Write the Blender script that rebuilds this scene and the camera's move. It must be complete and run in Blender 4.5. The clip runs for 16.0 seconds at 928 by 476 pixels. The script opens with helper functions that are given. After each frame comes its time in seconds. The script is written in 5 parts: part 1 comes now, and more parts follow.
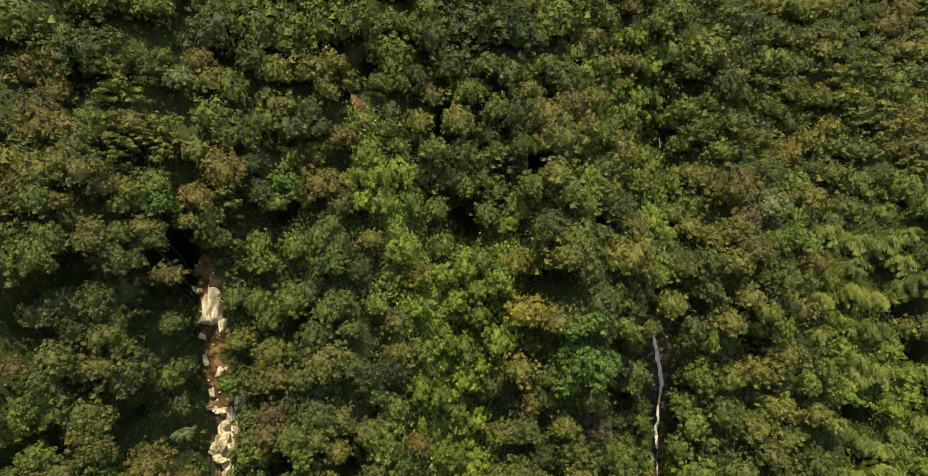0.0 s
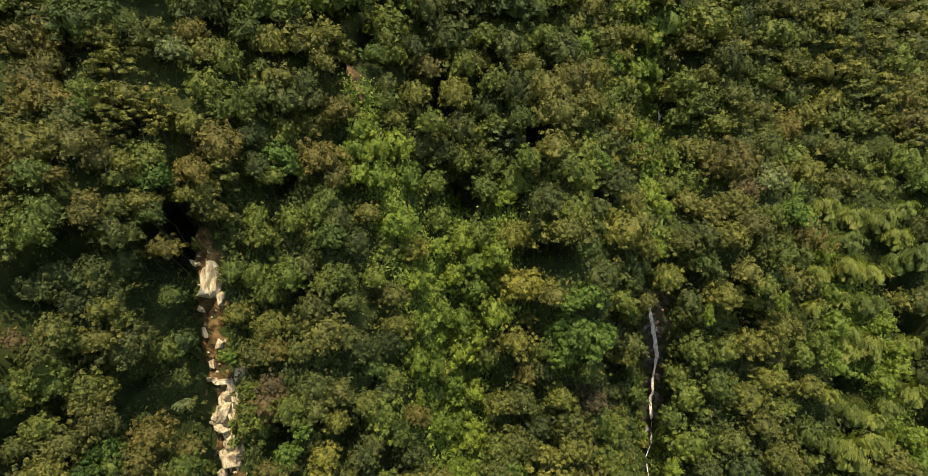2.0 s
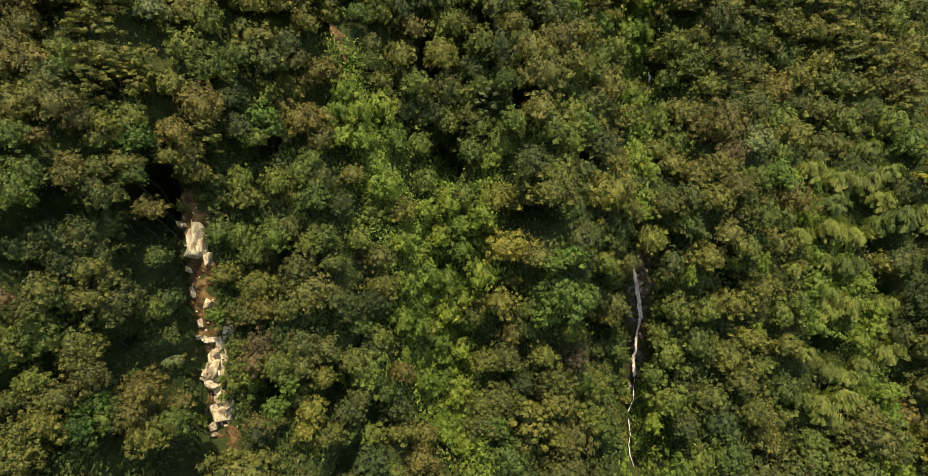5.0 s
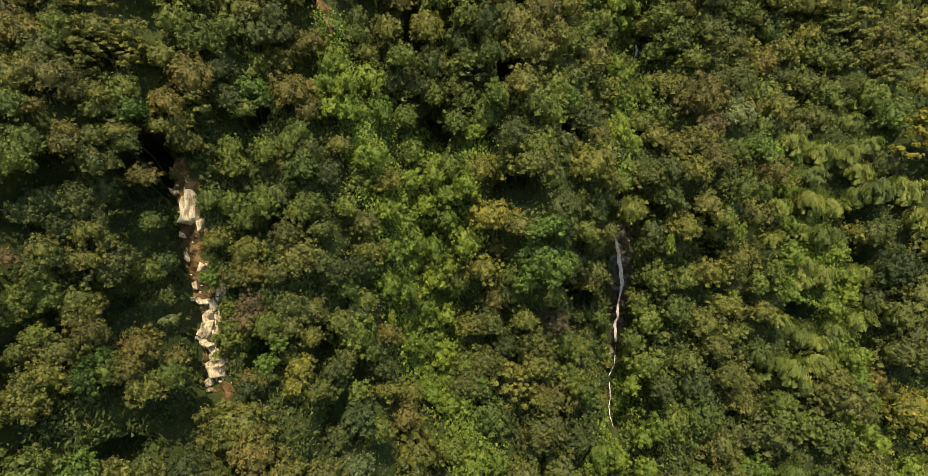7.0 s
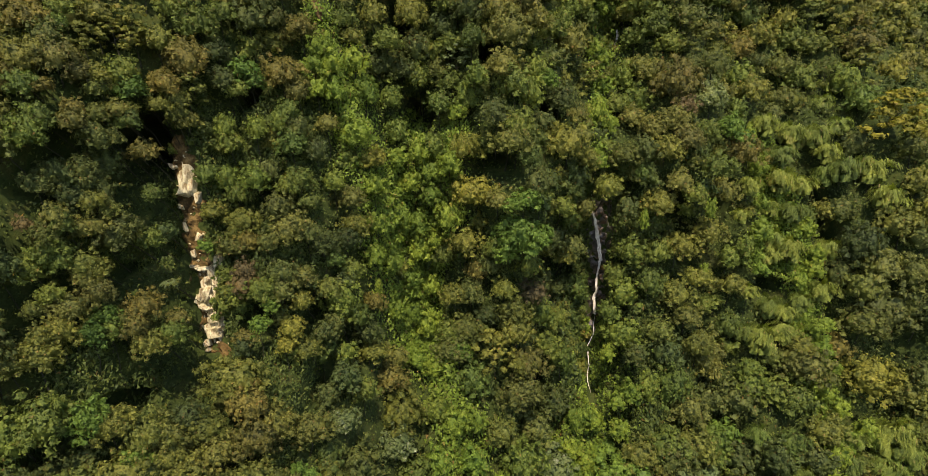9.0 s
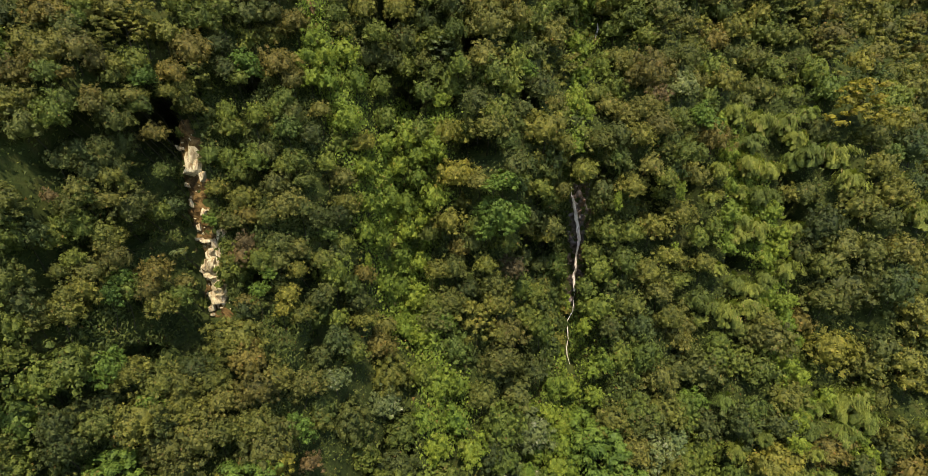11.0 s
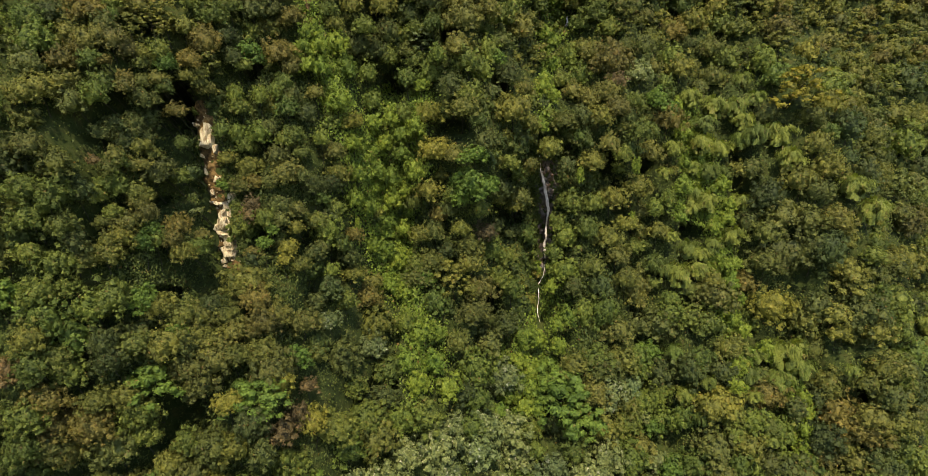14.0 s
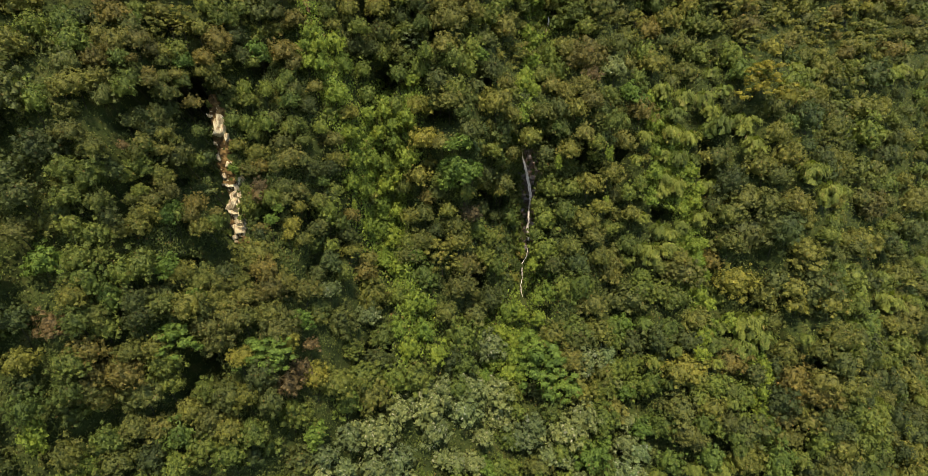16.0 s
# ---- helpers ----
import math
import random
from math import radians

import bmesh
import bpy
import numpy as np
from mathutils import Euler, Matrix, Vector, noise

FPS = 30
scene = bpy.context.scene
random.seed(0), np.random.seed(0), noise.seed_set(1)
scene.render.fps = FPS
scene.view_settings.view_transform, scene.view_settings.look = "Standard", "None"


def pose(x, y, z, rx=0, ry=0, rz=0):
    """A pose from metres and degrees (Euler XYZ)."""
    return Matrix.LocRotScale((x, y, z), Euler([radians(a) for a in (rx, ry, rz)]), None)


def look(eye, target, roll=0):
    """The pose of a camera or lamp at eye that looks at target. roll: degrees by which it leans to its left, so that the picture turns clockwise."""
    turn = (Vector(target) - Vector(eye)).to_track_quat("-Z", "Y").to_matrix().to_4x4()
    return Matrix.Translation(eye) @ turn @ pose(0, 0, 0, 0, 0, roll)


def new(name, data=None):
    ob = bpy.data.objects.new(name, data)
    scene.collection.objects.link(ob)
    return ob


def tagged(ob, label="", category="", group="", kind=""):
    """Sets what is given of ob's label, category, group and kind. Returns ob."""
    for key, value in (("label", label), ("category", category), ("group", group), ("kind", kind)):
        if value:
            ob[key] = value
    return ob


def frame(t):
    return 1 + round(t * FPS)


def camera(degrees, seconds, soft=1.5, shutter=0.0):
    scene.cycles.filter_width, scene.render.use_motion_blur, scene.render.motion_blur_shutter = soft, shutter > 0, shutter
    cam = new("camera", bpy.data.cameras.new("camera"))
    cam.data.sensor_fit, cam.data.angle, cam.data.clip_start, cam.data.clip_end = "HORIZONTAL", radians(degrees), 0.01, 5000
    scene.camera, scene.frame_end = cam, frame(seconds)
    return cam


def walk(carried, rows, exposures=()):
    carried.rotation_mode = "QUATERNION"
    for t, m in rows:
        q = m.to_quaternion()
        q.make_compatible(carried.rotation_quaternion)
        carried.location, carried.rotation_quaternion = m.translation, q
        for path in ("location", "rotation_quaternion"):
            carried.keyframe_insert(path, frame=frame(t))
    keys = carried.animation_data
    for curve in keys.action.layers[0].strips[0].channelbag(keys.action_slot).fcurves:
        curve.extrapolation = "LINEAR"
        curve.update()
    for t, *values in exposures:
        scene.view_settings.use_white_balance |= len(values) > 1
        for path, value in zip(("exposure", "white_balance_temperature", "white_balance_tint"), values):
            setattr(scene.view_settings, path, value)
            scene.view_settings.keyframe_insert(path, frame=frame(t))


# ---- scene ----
cam = camera(79.5, 16.0, soft=0.88)
METRES, EYE, TILT, LEAN, TURN = 56.0, 100.0, -10.3, 0.0, 0.0
ROWS = [
    (0.0, 0.0, 0.0, 0.0, 0.0, 0.0, -0.0),
    (0.5, 0.0007, -0.0, -0.0004, -0.02, -0.74, -0.0),
    (1.0, 0.0014, -0.0005, -0.0008, -0.06, -1.4, -0.04),
    (1.5, 0.0013, -0.0007, -0.0011, -0.12, -2.05, -0.02),
    (2.0, 0.0029, -0.0009, -0.0013, -0.16, -2.66, -0.02),
    (2.5, 0.005, -0.0007, -0.0016, -0.24, -3.29, -0.03),
    (3.0, 0.0087, -0.0004, -0.0013, -0.32, -3.9, -0.02),
    (3.5, 0.0134, -0.0017, -0.0019, -0.41, -4.49, 0.0),
    (4.0, 0.0186, -0.0055, -0.003, -0.5, -5.1, 0.0),
    (6.5, 0.069, -0.0669, -0.017, -0.52, -8.17, -0.01),
    (7.0, 0.0802, -0.0878, -0.0204, -0.57, -8.82, -0.08),
    (7.5, 0.0934, -0.1124, -0.0252, -0.62, -9.46, -0.07),
    (8.0, 0.1044, -0.1392, -0.0297, -0.72, -9.86, -0.06),
    (8.5, 0.116, -0.1686, -0.0358, -0.8, -10.04, -0.04),
    (9.0, 0.1289, -0.2003, -0.0443, -0.79, -10.17, -0.02),
    (11.5, 0.2015, -0.4036, -0.0813, -0.69, -10.86, 0.03),
    (12.0, 0.2159, -0.4517, -0.0913, -0.71, -10.97, 0.08),
    (12.5, 0.2297, -0.5013, -0.1014, -0.74, -11.06, 0.12),
    (13.0, 0.2439, -0.5525, -0.1129, -0.76, -11.14, 0.15),
    (13.5, 0.2574, -0.6065, -0.1227, -0.78, -11.2, 0.23),
    (14.0, 0.2713, -0.664, -0.1306, -0.8, -11.23, 0.31),
    (14.5, 0.2847, -0.7236, -0.1376, -0.83, -11.26, 0.37),
    (15.0, 0.2985, -0.7844, -0.1461, -0.82, -11.3, 0.43),
    (15.5, 0.3123, -0.8464, -0.1563, -0.84, -11.32, 0.49),
    (16.0, 0.3282, -0.9109, -0.165, -0.81, -11.36, 0.58),
]
walk(cam, [(t, pose(0, 0, EYE, TILT, LEAN, TURN) @ pose(METRES * x, METRES * y, METRES * z, 90 + pitch, roll, yaw)) for t, x, y, z, yaw, pitch, roll in ROWS], [(0, 1.36, 7300, 19), (16, 1.36, 7300, 19)])

# ---- sun and sky ----
SUN_FROM = Vector((0.0, -0.39, 0.92)).normalized()
world = bpy.data.worlds.new("sky")
scene.world = world
world.use_nodes = True
wn, wl = world.node_tree.nodes, world.node_tree.links
sky = wn.new("ShaderNodeTexSky")
sky.sky_type, sky.sun_disc = "NISHITA", False
sky.sun_elevation = math.asin(SUN_FROM.z)
sky.sun_rotation = math.atan2(SUN_FROM.x, SUN_FROM.y)
wn["Background"].inputs["Strength"].default_value = 0.15
wl.new(sky.outputs[0], wn["Background"].inputs["Color"])
sun = new("sun", bpy.data.lights.new("sun", "SUN"))
sun.data.energy, sun.data.angle, sun.data.color = 3.5, radians(0.6), (1.0, 0.92, 0.76)
sun.matrix_world = look(SUN_FROM * 400, (0, 0, 0))


# ---- materials ----
def nodes_of(name):
    mat = bpy.data.materials.new(name)
    mat.use_nodes = True
    nt = mat.node_tree
    return mat, nt, nt.nodes["Principled BSDF"]


def ramp(nt, fac, stops):
    node = nt.nodes.new("ShaderNodeValToRGB")
    while len(node.color_ramp.elements) < len(stops):
        node.color_ramp.elements.new(0.5)
    for el, (pos, col) in zip(node.color_ramp.elements, stops):
        el.position, el.color = pos, (*col, 1)
    nt.links.new(fac, node.inputs[0])
    return node.outputs[0]


def tex(nt, scale, detail=4, rough=0.55, stretch=None):
    node = nt.nodes.new("ShaderNodeTexNoise")
    node.inputs["Scale"].default_value = scale
    node.inputs["Detail"].default_value = detail
    node.inputs["Roughness"].default_value = rough
    co = nt.nodes.new("ShaderNodeTexCoord").outputs["Object"]
    if stretch:
        mp = nt.nodes.new("ShaderNodeMapping")
        mp.inputs["Scale"].default_value = stretch
        nt.links.new(co, mp.inputs[0])
        co = mp.outputs[0]
    nt.links.new(co, node.inputs["Vector"])
    return node.outputs["Fac"]


def mixed(nt, fac, a, b, mode="MIX"):
    node = nt.nodes.new("ShaderNodeMix")
    node.data_type, node.blend_type = "RGBA", mode
    for sock, val in ((node.inputs[0], fac), (node.inputs[6], a), (node.inputs[7], b)):
        if isinstance(val, bpy.types.NodeSocket):
            nt.links.new(val, sock)
        else:
            sock.default_value = val if isinstance(val, float) else (*val, 1)
    return node.outputs[2]


def bumped(nt, bsdf, fac, strength, distance):
    node = nt.nodes.new("ShaderNodeBump")
    node.inputs["Strength"].default_value, node.inputs["Distance"].default_value = strength, distance
    nt.links.new(fac, node.inputs["Height"])
    nt.links.new(node.outputs[0], bsdf.inputs["Normal"])


def leaf_material(name, dark, mid, light, dead=(0.10, 0.065, 0.02), dead_share=0.04, through_share=0.28):
    """Leaves: each one differs a little, each twig cluster and each tree differs more."""
    mat, nt, bsdf = nodes_of(name)
    info = nt.nodes.new("ShaderNodeObjectInfo").outputs["Random"]
    leafr = nt.nodes.new("ShaderNodeNewGeometry").outputs["Random Per Island"]
    mean = [0.45 * d + 0.55 * m for d, m in zip(dark, mid)]
    each = ramp(nt, leafr, ((0.0, mean), (0.5, mid), (1.0 - dead_share, [0.5 * (m + l) for m, l in zip(mid, light)]), (1.0, dead)))
    twig = ramp(nt, tex(nt, 0.7, 2), ((0.35, (0.68, 0.73, 0.68)), (0.65, (1.28, 1.23, 1.08))))
    col = mixed(nt, 1.0, each, twig, "MULTIPLY")
    grain = tex(nt, 5.0, 3, 0.7)
    col = mixed(nt, 1.0, col, ramp(nt, grain, ((0.36, (0.66, 0.69, 0.66)), (0.5, (0.97, 0.97, 0.97)), (0.64, (1.28, 1.26, 1.2)))), "MULTIPLY")
    bumped(nt, bsdf, grain, 0.6, 0.12)
    tone = ramp(nt, info, ((0.0, (0.58, 0.66, 0.66)), (0.33, (1.0, 1.0, 0.92)), (0.68, (1.22, 1.15, 1.0)), (1.0, (0.74, 0.88, 0.90))))
    col = mixed(nt, 1.0, col, tone, "MULTIPLY")
    nt.links.new(col, bsdf.inputs["Base Color"])
    bsdf.inputs["Roughness"].default_value = 0.65
    bsdf.inputs["Specular IOR Level"].default_value = 0.18
    thin = nt.nodes.new("ShaderNodeBsdfTranslucent")
    nt.links.new(mixed(nt, 1.0, col, (1.1, 1.25, 0.55), "MULTIPLY"), thin.inputs["Color"])
    both = nt.nodes.new("ShaderNodeMixShader")
    both.inputs[0].default_value = through_share
    nt.links.new(bsdf.outputs[0], both.inputs[1])
    nt.links.new(thin.outputs[0], both.inputs[2])
    nt.links.new(both.outputs[0], nt.nodes["Material Output"].inputs["Surface"])
    return mat


LEAF = {
    "mid": leaf_material("leaf_mid_green", (0.037, 0.056, 0.013), (0.070, 0.096, 0.019), (0.118, 0.140, 0.034)),
    "fresh": leaf_material("leaf_fresh_green", (0.041, 0.065, 0.013), (0.076, 0.108, 0.020), (0.125, 0.154, 0.035)),
    "moss": leaf_material("leaf_moss_green", (0.048, 0.057, 0.014), (0.087, 0.098, 0.021), (0.136, 0.142, 0.036), (0.140, 0.090, 0.032), 0.04),
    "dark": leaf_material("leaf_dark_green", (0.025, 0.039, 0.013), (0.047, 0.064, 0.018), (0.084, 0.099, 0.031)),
    "olive": leaf_material("leaf_olive_bronze", (0.044, 0.052, 0.015), (0.084, 0.092, 0.023), (0.127, 0.131, 0.037), (0.133, 0.085, 0.032), 0.04),
    "russet": leaf_material("leaf_russet", (0.048, 0.047, 0.014), (0.087, 0.082, 0.021), (0.128, 0.115, 0.034), (0.140, 0.082, 0.028), 0.05),
    "bright": leaf_material("leaf_bright_green", (0.038, 0.070, 0.012), (0.066, 0.115, 0.020), (0.104, 0.157, 0.033), dead_share=0.02),
    "gold": leaf_material("leaf_yellow_olive", (0.058, 0.066, 0.013), (0.112, 0.118, 0.022), (0.165, 0.162, 0.036), (0.146, 0.105, 0.032), 0.04),
    "amber": leaf_material("leaf_golden_yellow", (0.088, 0.082, 0.012), (0.168, 0.150, 0.020), (0.240, 0.212, 0.034), (0.190, 0.125, 0.030), 0.04, 0.3),
    "silver": leaf_material("leaf_silver", (0.066, 0.088, 0.032), (0.108, 0.136, 0.050), (0.165, 0.188, 0.090), (0.270, 0.270, 0.210), 0.07),
    "plume": leaf_material("leaf_bamboo", (0.076, 0.100, 0.021), (0.118, 0.150, 0.032), (0.162, 0.192, 0.049), (0.199, 0.150, 0.071), 0.04, 0.35),
    "vine": leaf_material("leaf_climber", (0.054, 0.088, 0.013), (0.113, 0.162, 0.024), (0.168, 0.212, 0.040), (0.177, 0.125, 0.042), 0.04, 0.32),
    "dry": leaf_material("leaf_dry_brown", (0.046, 0.038, 0.017), (0.080, 0.062, 0.028), (0.120, 0.090, 0.042), (0.130, 0.078, 0.036), 0.08, 0.2),
    "under": leaf_material("leaf_undergrowth", (0.022, 0.036, 0.010), (0.042, 0.062, 0.015), (0.078, 0.098, 0.025)),
}


def bark_material():
    mat, nt, bsdf = nodes_of("bark")
    n = tex(nt, 6, 6, 0.6, (1, 1, 0.2))
    nt.links.new(ramp(nt, n, ((0.3, (0.014, 0.015, 0.009)), (0.55, (0.028, 0.028, 0.016)), (0.8, (0.060, 0.055, 0.036)))), bsdf.inputs["Base Color"])
    bsdf.inputs["Roughness"].default_value = 0.9
    bsdf.inputs["Specular IOR Level"].default_value = 0.1
    bumped(nt, bsdf, n, 0.6, 0.03)
    return mat


def earth_material(name, stops, scale, bump):
    mat, nt, bsdf = nodes_of(name)
    broad, fine = tex(nt, scale, 6, 0.6), tex(nt, scale * 9, 5, 0.65)
    base = ramp(nt, broad, stops)
    grit = ramp(nt, fine, ((0.3, (0.6, 0.6, 0.6)), (0.7, (1.2, 1.2, 1.2))))
    nt.links.new(mixed(nt, 1.0, base, grit, "MULTIPLY"), bsdf.inputs["Base Color"])
    bsdf.inputs["Roughness"].default_value = 0.95
    bsdf.inputs["Specular IOR Level"].default_value = 0.1
    bumped(nt, bsdf, fine, 0.7, bump)
    return mat


def rock_material(name, low, mid, high, stain, rough=0.75):
    mat, nt, bsdf = nodes_of(name)
    broad, fine = tex(nt, 0.8, 6, 0.6), tex(nt, 7, 6, 0.65, (1, 1, 0.35))
    base = ramp(nt, broad, ((0.3, low), (0.5, mid), (0.72, high)))
    crack = ramp(nt, fine, ((0.36, (0.45, 0.42, 0.38)), (0.5, (0.95, 0.95, 0.95)), (0.7, (1.08, 1.08, 1.08))))
    col = mixed(nt, 1.0, base, crack, "MULTIPLY")
    rust = ramp(nt, tex(nt, 0.5, 5, 0.7, (1.4, 1.4, 0.5)), ((0.52, (0, 0, 0)), (0.66, (1, 1, 1))))
    nt.links.new(mixed(nt, rust, col, stain), bsdf.inputs["Base Color"])
    bsdf.inputs["Roughness"].default_value = rough
    bumped(nt, bsdf, fine, 0.8, 0.06)
    return mat


def water_material():
    mat, nt, bsdf = nodes_of("falling_water")
    n = tex(nt, 4, 4, 0.6, (3.0, 3.0, 0.12))
    nt.links.new(ramp(nt, n, ((0.34, (0.21, 0.185, 0.14)), (0.5, (0.48, 0.44, 0.37)), (0.66, (0.79, 0.75, 0.66)))), bsdf.inputs["Base Color"])
    bsdf.inputs["Roughness"].default_value = 0.45
    bsdf.inputs["Specular IOR Level"].default_value = 0.25
    bsdf.inputs["IOR"].default_value = 1.33
    bumped(nt, bsdf, n, 0.8, 0.08)
    return mat


BARK = bark_material()
FLOOR = earth_material("forest_floor", ((0.3, (0.012, 0.018, 0.005)), (0.5, (0.024, 0.036, 0.008)), (0.7, (0.042, 0.046, 0.012))), 0.35, 0.12)
SOIL = earth_material("bare_orange_soil", ((0.3, (0.022, 0.015, 0.006)), (0.5, (0.074, 0.048, 0.017)), (0.72, (0.19, 0.130, 0.048))), 0.8, 0.10)
PALE_ROCK = rock_material("pale_rock", (0.22, 0.185, 0.10), (0.42, 0.38, 0.225), (0.58, 0.54, 0.37), (0.14, 0.086, 0.028))
WET_ROCK = rock_material("wet_dark_rock", (0.014, 0.012, 0.009), (0.034, 0.028, 0.020), (0.062, 0.052, 0.034), (0.095, 0.052, 0.022), 0.4)
WATER = water_material()

# ---- the lie of the hillside ----
# spurs (minus: towards the valley) and gullies (plus: into the hill): x, height, half widths, depth
RELIEF = [
    (33, 16, 60, 40, 19.1),
    (26, 76, 60, 40, 6.3),
    (39, 73, 28, 14, -14.6),
    (123, 63, 20, 40, -17.6),
    (-2, 81, 14, 40, 8.5),
    (109, 101, 60, 14, 9.4),
    (29, 20, 14, 40, 15.2),
    (39, 81, 14, 40, 15.9),
    (124, 9, 14, 28, -10.1),
    (-26, 80, 14, 20, 9.7),
    (2, 63, 14, 40, 12.6),
    (65, 43, 14, 40, 5.8),
    (-44, 85, 20, 14, -7.4),
    (6, 93, 26, 26, -4.5),
    (-16, 43, 9, 16, -8.7),
    (64, 0, 9, 16, 5.5),
    (-1, 44, 9, 16, 10.9),
    (86, 75, 14, 24, 5.2),
    (49, 96, 9, 16, 9.8),
    (60, 93, 9, 16, -6.7),
    (-37, 76, 26, 26, -4.0),
    (80, 11, 9, 16, -6.5),
    (114, 102, 9, 16, -6.9),
    (94, 93, 20, 14, 4.0),
    (-8, 31, 14, 14, -5.3),
    (-29, 74, 9, 16, 4.7),
    (41, 16, 9, 16, -4.9),
    (121, 16, 9, 16, -4.3),
    (-17, 72, 9, 16, -7.8),
    (-22, 58, 9, 16, 7.3),
    (-34, 54, 14, 14, -6.3),
    (-35, 36, 14, 14, 4.2),
    (64, 0, 14, 24, 5.8),
    (35, 45, 9, 16, 4.5),
    (26, 37, 9, 16, -4.1),
    (18, 101, 14, 24, -4.5),
    (103, 54, 9, 16, -3.5),
]


def crown_level(x, z):
    """How far back (y) the forest's outer face stands at x and height z."""
    xs = np.clip(x, -200.0, 300.0)
    y = 13.26 + 0.5352 * xs + 0.7572 * z
    for cx, cz, wx, wz, d in RELIEF:
        y = y + d * np.exp(-((x - cx) / wx) ** 2 - ((z - cz) / wz) ** 2)
    lean = x + 0.10 * z + 3.0 * np.sin(z * 0.07)
    flute = np.sin(lean * 0.47) + 0.6 * np.sin(lean * 0.83 + 1.1 + 0.8 * np.sin(z * 0.05))
    return y + 1.5 * flute * (1 - np.exp(-((x + 30) / 9) ** 4)) * (1 - np.exp(-((x - 40) / 9) ** 4))


def rough(x, z):
    return (1.1 * np.sin(x * 0.41 + 1.7 * np.sin(z * 0.23)) * np.sin(z * 0.37 + 1.3)
            + 0.6 * np.sin(x * 1.13 + z * 0.71) + 0.45 * np.sin(z * 1.57 - x * 0.83 + 2.0 * np.sin(x * 0.31)))


# hollows added to shade dark gaps in view: x, height, half width, half height
HOLLOWS = [
    (-40.2, 84.3, 3.3, 2.3),
    (-38.2, 82.6, 2.3, 2),
    (-41.7, 98.1, 1.6, 0.9),
    (0, 84.3, 2, 2.4),
    (25.9, 83.5, 1.4, 1.9),
    (59.1, 54.9, 1.4, 4.4),
    (44.4, 65.2, 1.3, 3.8),
    (29.8, 49.8, 2.4, 2.4),
    (-3.8, 103.1, 1.3, 4.5),
    (-15.3, 111.1, 1.5, 1.8),
    (13.5, 95.9, 0.9, 2.5),
    (-26.4, 89.7, 1.7, 1.4),
    (-33.1, 70.7, 1.9, 1.8),
    (-32.3, 81, 1.9, 2.5),
    (-30.6, 69.9, 1.5, 1.5),
    (-21.5, 60, 1.3, 1.7),
    (-14.2, 59.2, 1.5, 1.6),
    (6.4, 107.2, 1, 1.9),
    (96.4, 58, 1.3, 4),
    (38.7, 65.8, 1.7, 4.5),
    (80, 43.5, 2.6, 1.2),
    (139.5, 121.5, 3.6, 2.9),
    (111.7, 100.8, 2, 1.9),
    (69.2, 63.1, 1.2, 2.9),
    (14.9, 76, 2.6, 1.3),
    (-35.3, 84.9, 1.3, 0.9),
    (-39.9, 85.1, 3.1, 2.3),
    (-37.7, 85.8, 3.8, 2.7),
    (-37.2, 81.5, 2.3, 1.4),
    (-33.9, 82.9, 2.3, 2.3),
    (-33.2, 75.9, 1.6, 1.3),
    (35.2, 54, 1.6, 3.2),
    (24.4, 53, 2.2, 2.4),
    (67.8, 59.3, 1.1, 3.5),
    (55.4, 63.6, 1.1, 2.8),
    (-21.2, 75.4, 1.3, 1.4),
    (-38.1, 69.2, 1, 0.9),
    (-30.9, 39.6, 2, 3.2),
    (-35.8, 55.4, 2.4, 1.7),
    (39.4, 9.9, 5.1, 2.2),
    (-27.9, 55.7, 1.7, 0.9),
    (-11.3, 50, 2.4, 2),
    (117.9, 24.8, 3.8, 2.9),
    (122.5, 6, 3.4, 3.7),
    (22.2, 31.9, 1.9, 3.6),
    (96.9, 50.8, 1.6, 3.4),
    (-1.1, 27.2, 1.4, 2.1),
]


def in_hollow(x, z, grow=0.0):
    return np.any([((x - a) / (w + grow)) ** 2 + ((z - b) / (h + grow)) ** 2 < 1 for a, b, w, h in HOLLOWS], axis=0)


def slip_line(z):
    """The landslip's middle, from its foot up."""
    return np.interp(z, (38, 46, 52, 55, 60, 68, 76, 84), (-22, -23.4, -25.2, -27.6, -29.2, -30.4, -31.6, -32.8))


def hill(x, z):
    """The ground's y at x and height z: a steep slope, cut by the landslip and by the waterfall's gully."""
    x, z = np.asarray(x, float), np.asarray(z, float)
    y = crown_level(x, z) + 5.2 + rough(x, z)
    for a, b, w, h in HOLLOWS:
        y = y + 13.0 * np.exp(-((x - a) / (w + 0.8)) ** 4 - ((z - b) / (h + 1.0)) ** 4) * (1 - 0.55 * np.clip((z - b) / h, -1, 1))
    small = 0.3 * rough(x * 1.9, z * 1.9)
    slip = np.interp(z, (40, 47, 53, 58, 63, 68, 76, 84, 92), (44, 52, 58.5, 62, 63.7, 65, 67.8, 69.5, 76)) + small
    w = np.exp(-((x - slip_line(z)) / 4.4) ** 4) * np.interp(z, (40, 48, 85, 92), (0, 1, 1, 0))
    y = y + (slip - y) * w
    fall = np.interp(z, (14, 23, 29, 34, 66, 76), (82, 97, 101.5, 107.6, 108.4, 114)) + small
    w = np.exp(-((x - 39.2) / 5.2) ** 4) * np.interp(z, (15, 24, 64, 74), (0, 1, 1, 0))
    return y + (fall - y) * w


